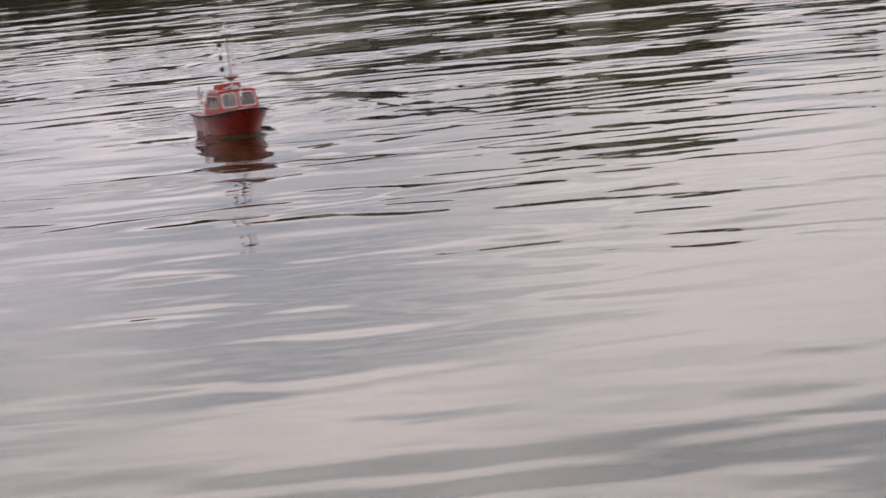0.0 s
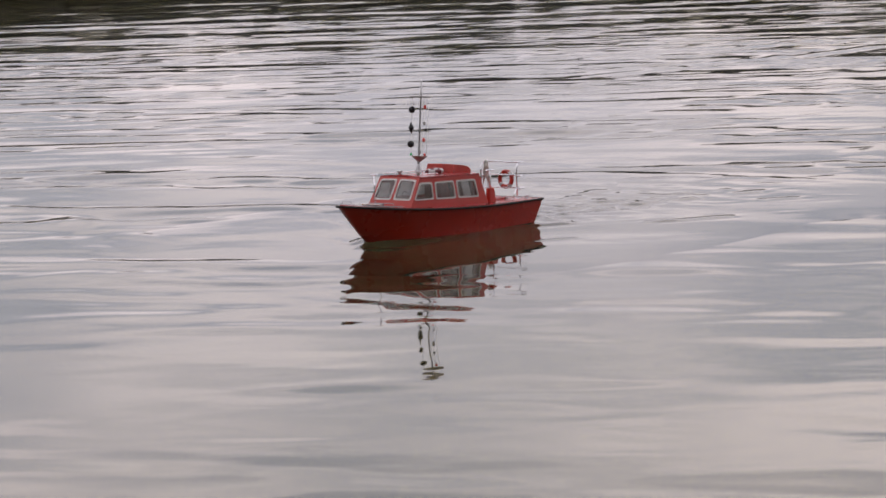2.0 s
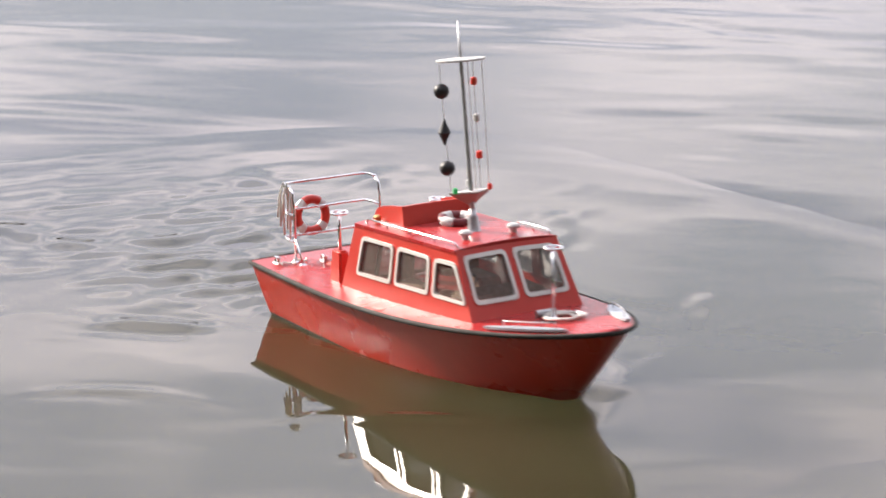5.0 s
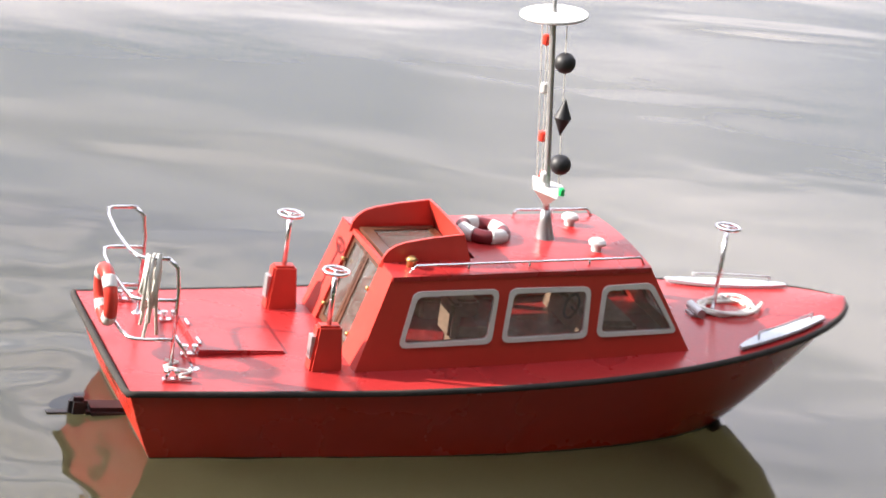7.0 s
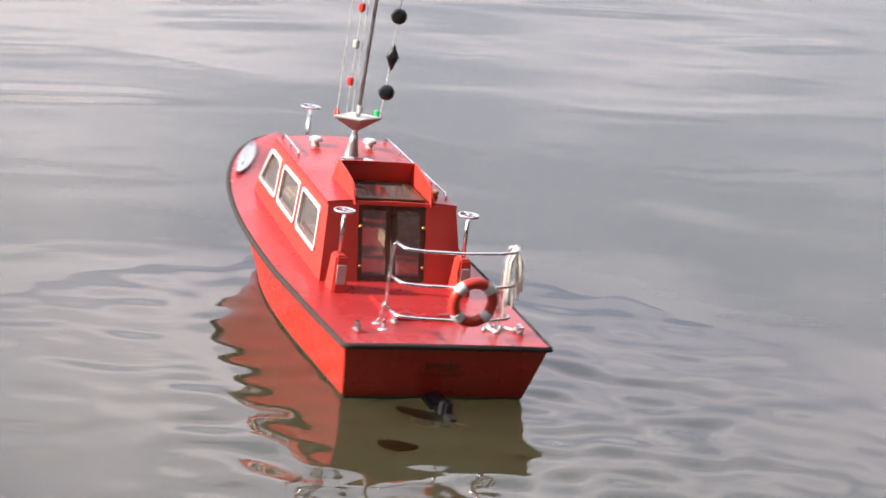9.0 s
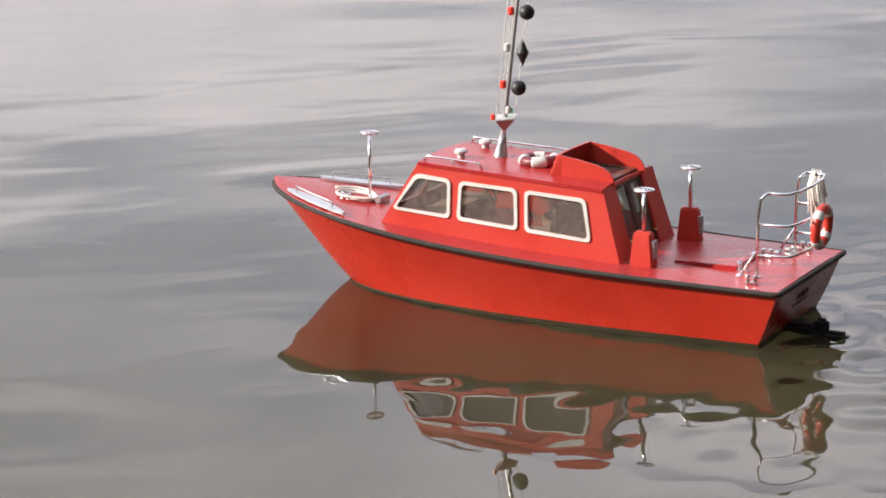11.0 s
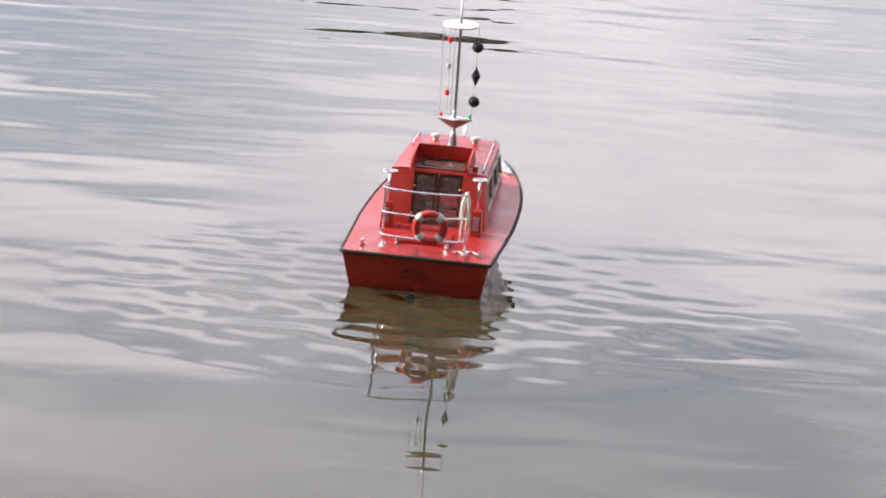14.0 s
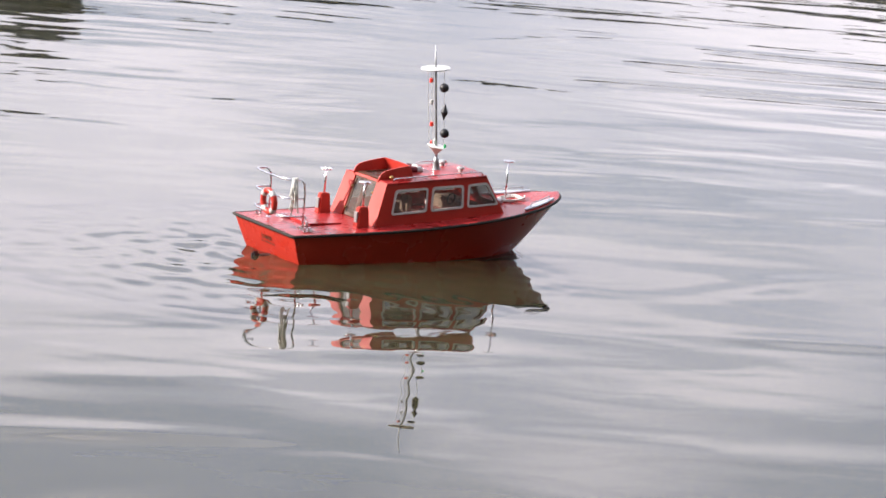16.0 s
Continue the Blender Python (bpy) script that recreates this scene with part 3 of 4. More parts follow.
def hull_point(u, v, side):
    """u along the hull, v up the side: 0 at the bottom, 1 at the deck edge."""
    zd = deck_z(u)
    z = -0.045 + 0.051 * v / 0.3 if v < 0.3 else 0.006 + (zd - 0.006) * (v - 0.3) / 0.7
    s = max(z, 0) / zd
    x = 0.041 + u * 0.80 + (u - 0.041 - u * 0.80) * s ** 0.85
    w = water_w(u) + (deck_w(u) - water_w(u)) * s ** (1.0 + 0.9 * u)
    if z < 0:
        w *= 1 + z * 5
        x -= z * -0.8 * u
    return (x, side * w, z)


STATIONS = [0.5 - 0.5 * math.cos(math.pi * (0.08 + 0.92 * i / 44)) for i in range(45)]
STATIONS = [(s - STATIONS[0]) / (1 - STATIONS[0]) for s in STATIONS]


def make_hull():
    rows = [0.0, 0.18, 0.30, 0.36, 0.45, 0.55, 0.66, 0.78, 0.89, 1.0]
    nv = len(rows)
    for name, mat, a, b_, label in (("hull", HULL, 2, nv - 1, "glossy red painted hull"), ("hull_bottom", BOTTOM, 0, 2, "dark bottom paint at the waterline")):
        b = Build()
        for side in (1, -1):
            pts = [hull_point(u, rows[j], side) for u in STATIONS for j in range(a, b_ + 1)]
            m = b_ - a + 1
            b.add(pts, [(i * m + j, (i + 1) * m + j, (i + 1) * m + j + 1, i * m + j + 1) for i in range(len(STATIONS) - 1) for j in range(b_ - a)])
        if name == "hull_bottom":
            low = [hull_point(u, 0, s) for s in (1, -1) for u in STATIONS]
            n = len(STATIONS)
            b.add(low, [(i, i + 1, n + i + 1, n + i) for i in range(n - 1)])
        hull_ob = b.done(name, mat, boat, label, smooth=True)
        # transom
        t = Build()
        pts = [hull_point(0, rows[j], s) for j in range(a, b_ + 1) for s in (1, -1)]
        outer = [(p[0] - 0.0012, p[1], p[2]) for p in pts]
        inner = [(p[0] + 0.004, p[1] * 0.985, p[2]) for p in pts]
        k = len(pts)
        t.add(outer + inner, [(2 * j, 2 * j + 1, 2 * j + 3, 2 * j + 2) for j in range(b_ - a)] + [(k + 2 * j, k + 2 * j + 2, k + 2 * j + 3, k + 2 * j + 1) for j in range(b_ - a)]
              + [(2 * j, 2 * j + 2, k + 2 * j + 2, k + 2 * j) for j in range(b_ - a)] + [(2 * j + 1, k + 2 * j + 1, k + 2 * j + 3, 2 * j + 3) for j in range(b_ - a)])
        t.done("transom" if name == "hull" else "transom_bottom", mat, boat)


def make_deck():
    b = Build()
    cols = [-1, -0.66, -0.33, 0, 0.33, 0.66, 1]
    n = len(cols)
    pts = [(x, deck_w(x) * c, deck_z(x) + 0.004 * (1 - c * c) * (0.3 + x)) for x in STATIONS for c in cols]
    faces = [(i * n + j, (i + 1) * n + j, (i + 1) * n + j + 1, i * n + j + 1) for i in range(len(STATIONS) - 1) for j in range(n - 1)]
    low = [(x, y, z - 0.006) for x, y, z in pts]
    b.add(pts, faces).add(low, [f[::-1] for f in faces])
    b.done("deck", DECK, boat, "matt red painted deck", smooth=True)
    # rubbing strake round the deck edge
    side = [(x, deck_w(x), deck_z(x) - 0.003) for x in STATIONS]
    path = [(x - 0.002, y + 0.002, z) for x, y, z in side] + [(x - 0.002, -y - 0.002, z) for x, y, z in side[-2::-1]]
    stern = [(-0.004, -0.150, path[0][2]), (-0.006, -0.08, path[0][2] + 0.001), (-0.006, 0.08, path[0][2] + 0.001), (-0.004, 0.150, path[0][2])]
    r = Build().tube(path + stern, 0.0043, 8, closed=True)
    r.done("rubbing_strake", RUBBER, boat, "worn black rubber strake round the deck edge", smooth=True)


def side_y(x, z):
    return 0.1138 - 0.0154 * (x - 0.337) - 0.10 * (z - 0.137)


def roof_z(x):
    return 0.226 + 0.017 * (x - 0.345) / 0.325


def front_x(z):
    return 0.7135 - 0.635 * (z - 0.161)


def aft_x(z):
    return 0.283 + 0.30 * (z - 0.10)


def make_window(outline, place, proud, glass_depth):
    """A window: pane and raised frame. place(a, b, d): d is the depth inwards."""
    out, inn = rounded(outline, 0.010), rounded(inset(outline, 0.0082), 0.008)
    fr = Build().plate(out, [inn], lambda a, b, d: place(a, b, d - proud), proud + 0.004)
    w = fr.done("window", FRAME, boat, "pale grey window frame with rounded corners")
    pane = Build()
    n = len(inn)
    pane.add([place(a, b, glass_depth) for a, b in inn], [tuple(range(n))])
    ob = pane.done("pane", GLASS, w, "clear glass")
    ob.visible_shadow = False
    return inn


SIDE_WINDOWS = ([(0.337, 0.137), (0.458, 0.144), (0.461, 0.213), (0.350, 0.208)],
                [(0.471, 0.145), (0.585, 0.152), (0.583, 0.218), (0.475, 0.214)],
                [(0.598, 0.153), (0.709, 0.160), (0.666, 0.224), (0.599, 0.219)])


def make_cabin():
    for side in (1, -1):
        def place(a, b, d, side=side):
            return (a, side * (side_y(a, b) - d), b)
        holes = [make_window(w, place, 0.0025, 0.002) for w in SIDE_WINDOWS]
        xs = [0.30 + 0.44 * i / 10 for i in range(11)]
        outer = [(x, deck_z(x) - 0.002) for x in xs[:-1]] + [(front_x(deck_z(0.733)), deck_z(0.733) - 0.002), (front_x(roof_z(0.66)), roof_z(0.66)), (0.5, roof_z(0.5)), (aft_x(0.226), roof_z(0.345))]
        outer[0] = (aft_x(deck_z(0.29)), deck_z(0.29) - 0.002)
        Build().plate(outer, holes, place, 0.005).done("cabin_side", CABIN, boat, "red cabin side with three window openings")

    def front(a, b, d):
        return (front_x(b) - d, a, b)
    wins = [[(s * 0.0065, 0.160), (s * 0.092, 0.160), (s * 0.0885, 0.234), (s * 0.0065, 0.236)] for s in (1, -1)]
    holes = [make_window(w if w[0][0] > 0 else w[::-1], front, 0.0025, 0.002) for w in wins]
    zb, zt = deck_z(0.733) - 0.002, roof_z(0.665)
    outer = [(-side_y(0.733, zb), zb), (side_y(0.733, zb), zb), (side_y(0.665, zt), zt), (0, zt + 0.005), (-side_y(0.665, zt), zt)]
    Build().plate(outer, holes, front, 0.005).done("windscreen_wall", CABIN, boat, "red sloping cabin front with two windscreens")

    def aft(a, b, d):
        return (aft_x(b) + d, a, b)
    zb, zt = deck_z(0.29) - 0.002, roof_z(0.345)
    door = 0.056
    outer = [(-side_y(0.29, zb), zb), (-door, zb), (-door, zt - 0.004), (door, zt - 0.004), (door, zb), (side_y(0.29, zb), zb), (side_y(0.345, zt), zt), (0, zt + 0.002), (-side_y(0.345, zt), zt)]
    Build().plate(outer, [], aft, 0.005).done("cabin_back", CABIN, boat, "red cabin back with a doorway")
    # two glazed wooden doors
    for s in (1, -1):
        o = [(s * 0.001, zb + 0.006), (s * 0.055, zb + 0.006), (s * 0.055, zt - 0.005), (s * 0.001, zt - 0.005)]
        if s < 0:
            o = o[::-1]
        i = inset(o, 0.010)
        leaf = Build().plate(o, [i], lambda a, b, d: aft(a, b, d + 0.004), 0.005).done("cabin_door", WOOD, boat, "dark varnished wooden door with a glass pane")
        p = Build()
        p.add([aft(a, b, 0.006) for a, b in i], [(0, 1, 2, 3)])
        ob = p.done("pane", GLASS, leaf, "clear glass")
        ob.visible_shadow = False
        Build().lathe([(0.0022, 0), (0.0030, 0.002), (0.0026, 0.005)], aft(s * 0.052, 0.19, 0.003), 10, (-1, 0, 0)).done("door_hinge", BRASS, leaf, "brass hinge", smooth=True)
        Build().lathe([(0.0022, 0), (0.0030, 0.002), (0.0026, 0.005)], aft(s * 0.052, 0.13, 0.003), 10, (-1, 0, 0)).done("door_hinge", BRASS, leaf, "brass hinge", smooth=True)
    # roof with the hatch opening
    def roof(a, b, d):
        w = side_y(a, roof_z(a)) + 0.002
        return (a, b * w, roof_z(a) + 0.006 * (1 - b * b) - d)
    rb = Build()
    cols, rws = [-1, -0.8, -0.58, -0.3, 0, 0.3, 0.58, 0.8, 1], [aft_x(0.226), 0.37, 0.40, 0.44, 0.48, 0.53, 0.58, 0.63, front_x(0.2425)]
    for d, flip in ((0.0, False), (0.005, True)):
        vs = [roof(a, c, d - (0.001 if not flip else 0)) for a in rws for c in cols]
        m = len(cols)
        fs = [(i * m + j, (i + 1) * m + j, (i + 1) * m + j + 1, i * m + j + 1) for i in range(len(rws) - 1) for j in range(m - 1) if not (i < 3 and 2 <= j < 6)]
        rb.add(vs, fs)
    for c in (-1, 1):
        e = [roof(a, c, d) for a in rws for d in (-0.001, 0.005)]
        rb.add(e, [(2 * i, 2 * i + 2, 2 * i + 3, 2 * i + 1) for i in range(len(rws) - 1)])
    for a in (rws[0], rws[-1]):
        e = [roof(a, c, d) for c in cols for d in (-0.001, 0.005)]
        rb.add(e, [(2 * i, 2 * i + 2, 2 * i + 3, 2 * i + 1) for i in range(len(cols) - 1) if a != rws[0] or not 2 <= i < 6])
    rb.done("cabin_roof", DECK, boat, "red cambered cabin roof", weld=True)
    # raised coaming round the hatch: two tapering sides and a leaning front
    c = Build()
    prof = [(0.320, 0.236), (0.325, 0.244), (0.334, 0.251), (0.348, 0.256), (0.380, 0.2625), (0.412, 0.267)]
    path = [(x, 0.066, z) for x, z in prof] + [(0.4195, 0.066, 0.268), (0.4205, 0.0655, 0.268), (0.421, 0.04, 0.2688), (0.421, 0, 0.269), (0.421, -0.04, 0.2688), (0.4205, -0.0655, 0.268), (0.4195, -0.066, 0.268)] + [(x, -0.066, z) for x, z in prof[::-1]]
    n = len(path)
    vs = []
    for x, y, z in path:
        lean = 0.014 if x > 0.415 else 0.0
        zb_ = roof_z(x) - 0.002
        vs += [(x, y, z), (x + lean, y * (1.06 if lean else 1.0), zb_), (x - (0.004 if x > 0.415 else 0), y * 0.94, z), (x + lean - 0.004, y * 0.94, zb_)]
    fs = []
    for i in range(n - 1):
        q, w = 4 * i, 4 * i + 4
        fs += [(q, w, w + 1, q + 1), (q + 2, q + 3, w + 3, w + 2), (q, q + 2, w + 2, w)]
    fs += [(0, 1, 3, 2), (4 * n - 4, 4 * n - 2, 4 * n - 1, 4 * n - 3)]
    c.add(vs, fs).done("hatch_coaming", CABIN, boat, "red raised coaming round the companion hatch")
    # sliding hatch with a wooden frame and a pane
    o, i = [(0.328, -0.056), (0.424, -0.056), (0.424, 0.056), (0.328, 0.056)], [(0.342, -0.045), (0.414, -0.045), (0.414, 0.045), (0.342, 0.045)]
    top = lambda a, b, d: (a, b, roof_z(a) + 0.006 - d)
    h = Build().plate(o, [i], top, 0.005).done("sliding_hatch", WOOD, boat, "varnished wooden sliding hatch with a glass pane")
    p = Build()
    p.add([top(a, b, 0.002) for a, b in i], [(0, 1, 2, 3)])
    p.done("pane", GLASS, h, "clear glass").visible_shadow = False
    # inside: floor, seats and helm
    f = Build().block((0.30, -0.098, 0.100), (0.715, 0.098, 0.106))
    f.done("cabin_floor", INSIDE, boat, "brown cabin floor")
    for s in (1, -1):
        seat = Build().block((0.42, s * 0.065 - 0.022, 0.106), (0.50, s * 0.065 + 0.022, 0.140), 0.004).block((0.41, s * 0.065 - 0.022, 0.138), (0.425, s * 0.065 + 0.022, 0.185), 0.004)
        seat.done("seat", INSIDE, boat, "small padded cabin seat")
    Build().block((0.60, -0.085, 0.106), (0.672, 0.085, 0.160), 0.006, 0.9).done("helm_console", INSIDE, boat, "brown helm console")
    st = Build().ring((0.592, -0.035, 0.165), 0.016, 0.002, (-1, 0, 0.4), 6, 18)
    st.tube([(0.60, -0.035, 0.155), (0.592, -0.035, 0.165)], 0.002, 6)
    st.done("steering_wheel", BLACK, boat, "black steering wheel", smooth=True)


def handwheel(parent, x, y, z, r):
    b = Build().ring((x, y, z), r, 0.0022, (0, 0, 1), 6, 24)
    for k in range(3):
        a = 2.1 * k
        b.tube([(x, y, z), (x + r * math.cos(a), y + r * math.sin(a), z)], 0.0014, 6)
    b.lathe([(0.003, -0.003), (0.003, 0.002)], (x, y, z), 10)
    return b.done("handwheel", CHROME, parent, "bright metal ring on a post", smooth=True)


def make_posts():
    for s in (1, -1):
        z0 = deck_z(0.25)
        b = Build().block((0.229, s * 0.101 - 0.0125, z0 - 0.002), (0.271, s * 0.101 + 0.0125, z0 + 0.058), 0.003, 0.72)
        box = b.done("vent_tower", CABIN, boat, "red tapered ventilation tower on the deck")
        Build().block((0.2285, s * 0.101 - 0.007, z0 + 0.014), (0.2345, s * 0.101 + 0.007, z0 + 0.044), 0.0006).done("vent_grille", STEEL, box, "grey louvred grille")
        Build().tube([(0.25, s * 0.101, z0 + 0.055), (0.25, s * 0.101, 0.229)], 0.0032, 10).done("post", CHROME, box, "bright metal post", smooth=True)
        handwheel(box, 0.25, s * 0.101, 0.230, 0.0155)
    z0 = deck_z(0.81)
    p = Build().tube([(0.809, 0, z0), (0.809, 0, 0.264)], 0.0028, 10).lathe([(0.010, 0), (0.009, 0.004), (0.004, 0.007)], (0.809, 0, z0), 14)
    p = p.done("bow_post", CHROME, boat, "bright metal post on the foredeck", smooth=True)
    handwheel(p, 0.809, 0, 0.265, 0.0150)


def make_mast():
    lean = (0.514 - 0.556) / (0.576 - 0.238)
    mx = lambda z: 0.556 + lean * (z - 0.238)
    m = Build().tube([(mx(z), 0, z) for z in (0.24, 0.30, 0.36, 0.534, 0.60)], 0.003, 10, taper=[0.0055, 0.0042, 0.0036, 0.0030, 0.0014])
    m.lathe([(0.027, 0), (0.027, 0.002), (0.014, 0.003), (0.012, 0.006), (0.008, 0.028), (0.0055, 0.044)], (0.556, 0, 0.238), 20, (lean, 0, 1))
    mast = m.done("mast", STEEL, boat, "slim grey metal mast with a conical foot", smooth=True)
    z = 0.534
    Build().lathe([(0.0410, 0), (0.0425, 0.0015), (0.0420, 0.0035), (0.020, 0.005), (0.004, 0.006)], (mx(z), 0, z - 0.002), 40, (lean, 0, 1)).done("mast_disc", WHITE, mast, "round white disc near the mast top", smooth=False)
    # lower spreader: board with a triangular bracket
    z = 0.312
    x = mx(z)
    top = [(x - 0.018, 0, z - 0.002), (x - 0.003, 0.042, z), (x + 0.020, 0.004, z + 0.002), (x + 0.020, -0.004, z + 0.002), (x - 0.003, -0.042, z)]
    low = [(p[0], p[1], p[2] - 0.0025) for p in top]
    m5 = [(i, (i + 1) % 5, 5 + (i + 1) % 5, 5 + i) for i in range(5)]
    Build().add(top + low, [(0, 1, 2, 3, 4), (9, 8, 7, 6, 5)] + m5).done("spreader", WHITE, mast, "pale spreader board across the mast")
    foot = [(x + 0.001, 0.004, z - 0.025), (x + 0.001, -0.004, z - 0.025)]
    Build().add([(px * 0.96 + x * 0.04, py * 0.96, pz - 0.0005) for px, py, pz in low] + foot, [(0, 1, 5), (1, 2, 5), (2, 3, 6, 5), (3, 4, 6), (4, 0, 6), (0, 5, 6)]).done("spreader_bracket", BROWN, mast, "grey metal bracket tapering down to the mast")
    # halyards
    for y in (-0.043, 0.012, 0.022, 0.040):
        Build().tube([(mx(0.53) , y, 0.532), (mx(0.312), y * 0.9, 0.312)], 0.0007, 5).done("halyard", ROPE, mast, "thin pale halyard")
    for zz in (0.485, 0.355):
        xx = mx(zz)
        r = 0.0130
        Build().lathe([(r * math.sin(math.pi * k / 12) + 0.0002, -r * math.cos(math.pi * k / 12)) for k in range(13)], (xx, -0.0425, zz), 20).done("signal_ball", BLACK, mast, "black signal ball hung on a halyard", smooth=True)
    Build().lathe([(0.0004, -0.0235), (0.0108, 0), (0.0004, 0.0235)], (mx(0.416), -0.0428, 0.416), 20).done("signal_diamond", BLACK, mast, "black diamond signal shape", smooth=False)
    for zz, mat, lb in ((0.496, LAMP_RED, "red signal lamp"), (0.434, WHITE, "white signal lamp"), (0.371, LAMP_RED, "red signal lamp")):
        l = Build().lathe([(0.003, -0.007), (0.0055, -0.005), (0.0055, 0.005), (0.003, 0.007)], (mx(zz), 0.022, zz), 12)
        l.done("signal_lamp", mat, mast, lb, smooth=False)
    for y, mat, lb in ((-0.034, LAMP_GREEN, "small green side light"), (0.034, LAMP_RED, "small red side light")):
        Build().lathe([(0.004, 0), (0.004, 0.008), (0.002, 0.010)], (x + 0.006, y, z), 10).done("side_light", mat, mast, lb)
    Build().lathe([(0.005, 0), (0.005, 0.010), (0.003, 0.013)], (x - 0.006, 0, z + 0.006), 12).done("mast_lamp", WHITE, mast, "white masthead lamp")


def make_life_ring(centre, axis, R, r, bands, a0, label, paint):
    """A ring with four bands of the other colour."""
    b = Build().ring(centre, R, r, axis, 12, 40).done("life_ring", paint, None, label, smooth=True)
    for k in range(4):
        a = a0 + k * math.pi / 2
        Build().ring(centre, R, r * 1.06, axis, 12, 8, a - bands, a + bands).done("band", WHITE, b, "white band", smooth=True)
    LOOSE.append(tagged(b, category="life ring"))
    return b


def make_roof_gear():
    for s in (1, -1):
        z = roof_z(0.60) + 0.004
        Build().lathe([(0.0065, 0), (0.0060, 0.009), (0.0110, 0.010), (0.0112, 0.014), (0.008, 0.017)], (0.607, s * 0.047, z), 18).done("roof_vent", WHITE, boat, "white mushroom vent on the roof", smooth=False)
        r = Build()
        y = lambda x: s * (side_y(x, roof_z(x)) - 0.008)
        xs = [0.545, 0.551, 0.58, 0.60, 0.62, 0.648, 0.655] if s > 0 else [0.345, 0.352, 0.44, 0.52, 0.60, 0.648, 0.655]
        r.tube([(x, y(x), roof_z(x) + (0.002 if x in (xs[0], xs[-1]) else 0.011)) for x in xs], 0.0017, 8)
        for x in ((0.60,) if s > 0 else (0.42, 0.50, 0.58)):
            r.tube([(x, y(x), roof_z(x)), (x, y(x), roof_z(x) + 0.011)], 0.0015, 6)
        r.done("roof_handrail", CHROME, boat, "thin bright handrail along the roof edge", smooth=True)
    make_life_ring((0.476, 0.014, roof_z(0.476) + 0.013), (0.05, 0, 1), 0.0265, 0.0092, 0.40, 0.4, "red and white life ring lying on the cabin roof", RING_RED)
    Build().lathe([(0.006, 0), (0.006, 0.010), (0.008, 0.012), (0.004, 0.016)], (0.352, -0.078, roof_z(0.35)), 14).done("horn", BRASS, boat, "small brass horn on the roof edge", smooth=True)


def make_stern_gear():
    b = Build()
    z0 = deck_z(0.04)
    for s, y in ((1, 0.083), (-1, -0.097)):
        b.tube([(0.062, y, z0), (0.061, y, 0.20), (0.057, y, 0.228), (0.046, y, 0.238)], 0.0026, 8)
        b.tube([(0.092, y, z0), (0.062, y, z0 + 0.045)], 0.0022, 8)
        for x in (0.062, 0.092):
            b.lathe([(0.0075, 0), (0.0075, 0.002), (0.004, 0.004)], (x, y, z0), 12)
    for z, fwd in ((0.239, 0.046), (0.187, 0.061), (0.137, 0.061)):
        pts = [(fwd, 0.083, z), (0.028, 0.083, z), (0.016, 0.081, z), (0.009, 0.074, z), (0.005, 0.05, z - 0.001), (0.003, -0.007, z - 0.002), (0.005, -0.064, z - 0.001), (0.009, -0.088, z), (0.016, -0.095, z), (0.028, -0.097, z), (fwd, -0.097, z)]
        b.tube(pts, 0.0024, 8)
    b.done("stern_rail", CHROME, boat, "bright metal guard rail round the stern", smooth=True)
    make_life_ring((-0.008, -0.027, 0.167), (1, 0, 0.08), 0.0300, 0.0085, 0.22, 0.75, "red life ring with white bands hung on the stern rail", CABIN)
    # coil of rope hung over the rail
    rng = random.Random(7)
    c = Build()
    for k in range(7):
        dx, dy = rng.uniform(-0.012, 0.012), rng.uniform(-0.004, 0.004)
        drop = rng.uniform(0.045, 0.105)
        x0, y0 = 0.030 + dx, -0.097 + dy
        c.tube([(x0 + rng.uniform(-0.006, 0.006), y0 + 0.008, 0.238 - drop), (x0 + 0.004, y0 + 0.007, 0.220), (x0, y0, 0.2435), (x0 - 0.003, y0 - 0.006, 0.221), (x0 + rng.uniform(-0.008, 0.008), y0 - 0.009, 0.238 - drop * rng.uniform(0.8, 1.05))], 0.0021, 6)
    LOOSE.append(tagged(c.done("rope_hank", ROPE, None, "white rope hung over the stern rail", smooth=True), category="rope"))
    l = Build()
    pts = [(0.06 + 0.012 * math.sin(k * 0.9) + 0.004 * k / 3, -0.075 - 0.0042 * k, deck_z(0.06) + 0.004) for k in range(15)]
    l.tube(pts, 0.0018, 6)
    LOOSE.append(tagged(l.done("mooring_line", ROPE, None, "thin white line lying on the stern deck", smooth=True), category="rope"))
    # cleats and bollards
    for x, y in ((0.055, 0.125), (0.055, -0.132), (0.095, 0.055), (0.095, -0.055), (0.842, 0.030)):
        z = deck_z(x) + 0.001
        q = Build().block((x - 0.011, y - 0.005, z), (x + 0.011, y + 0.005, z + 0.003), 0.001)
        for d in (-0.006, 0.006):
            q.lathe([(0.0035, 0), (0.0028, 0.006), (0.0044, 0.009), (0.0040, 0.011)], (x + d, y, z + 0.002), 12)
        q.done("bollard", CHROME, boat, "small twin bollard of bright metal", smooth=False)
    # raised deck hatch
    z = deck_z(0.15) + 0.001
    h = Build().block((0.105, -0.058, z - 0.003), (0.215, 0.058, z + 0.006), 0.002).done("deck_hatch", DECK, boat, "red raised hatch lid on the aft deck")
    for y in (0.03, -0.03):
        Build().block((0.110, y - 0.010, z + 0.006), (0.114, y + 0.010, z + 0.009), 0.001).done("hatch_latch", CHROME, h, "bright metal latch")
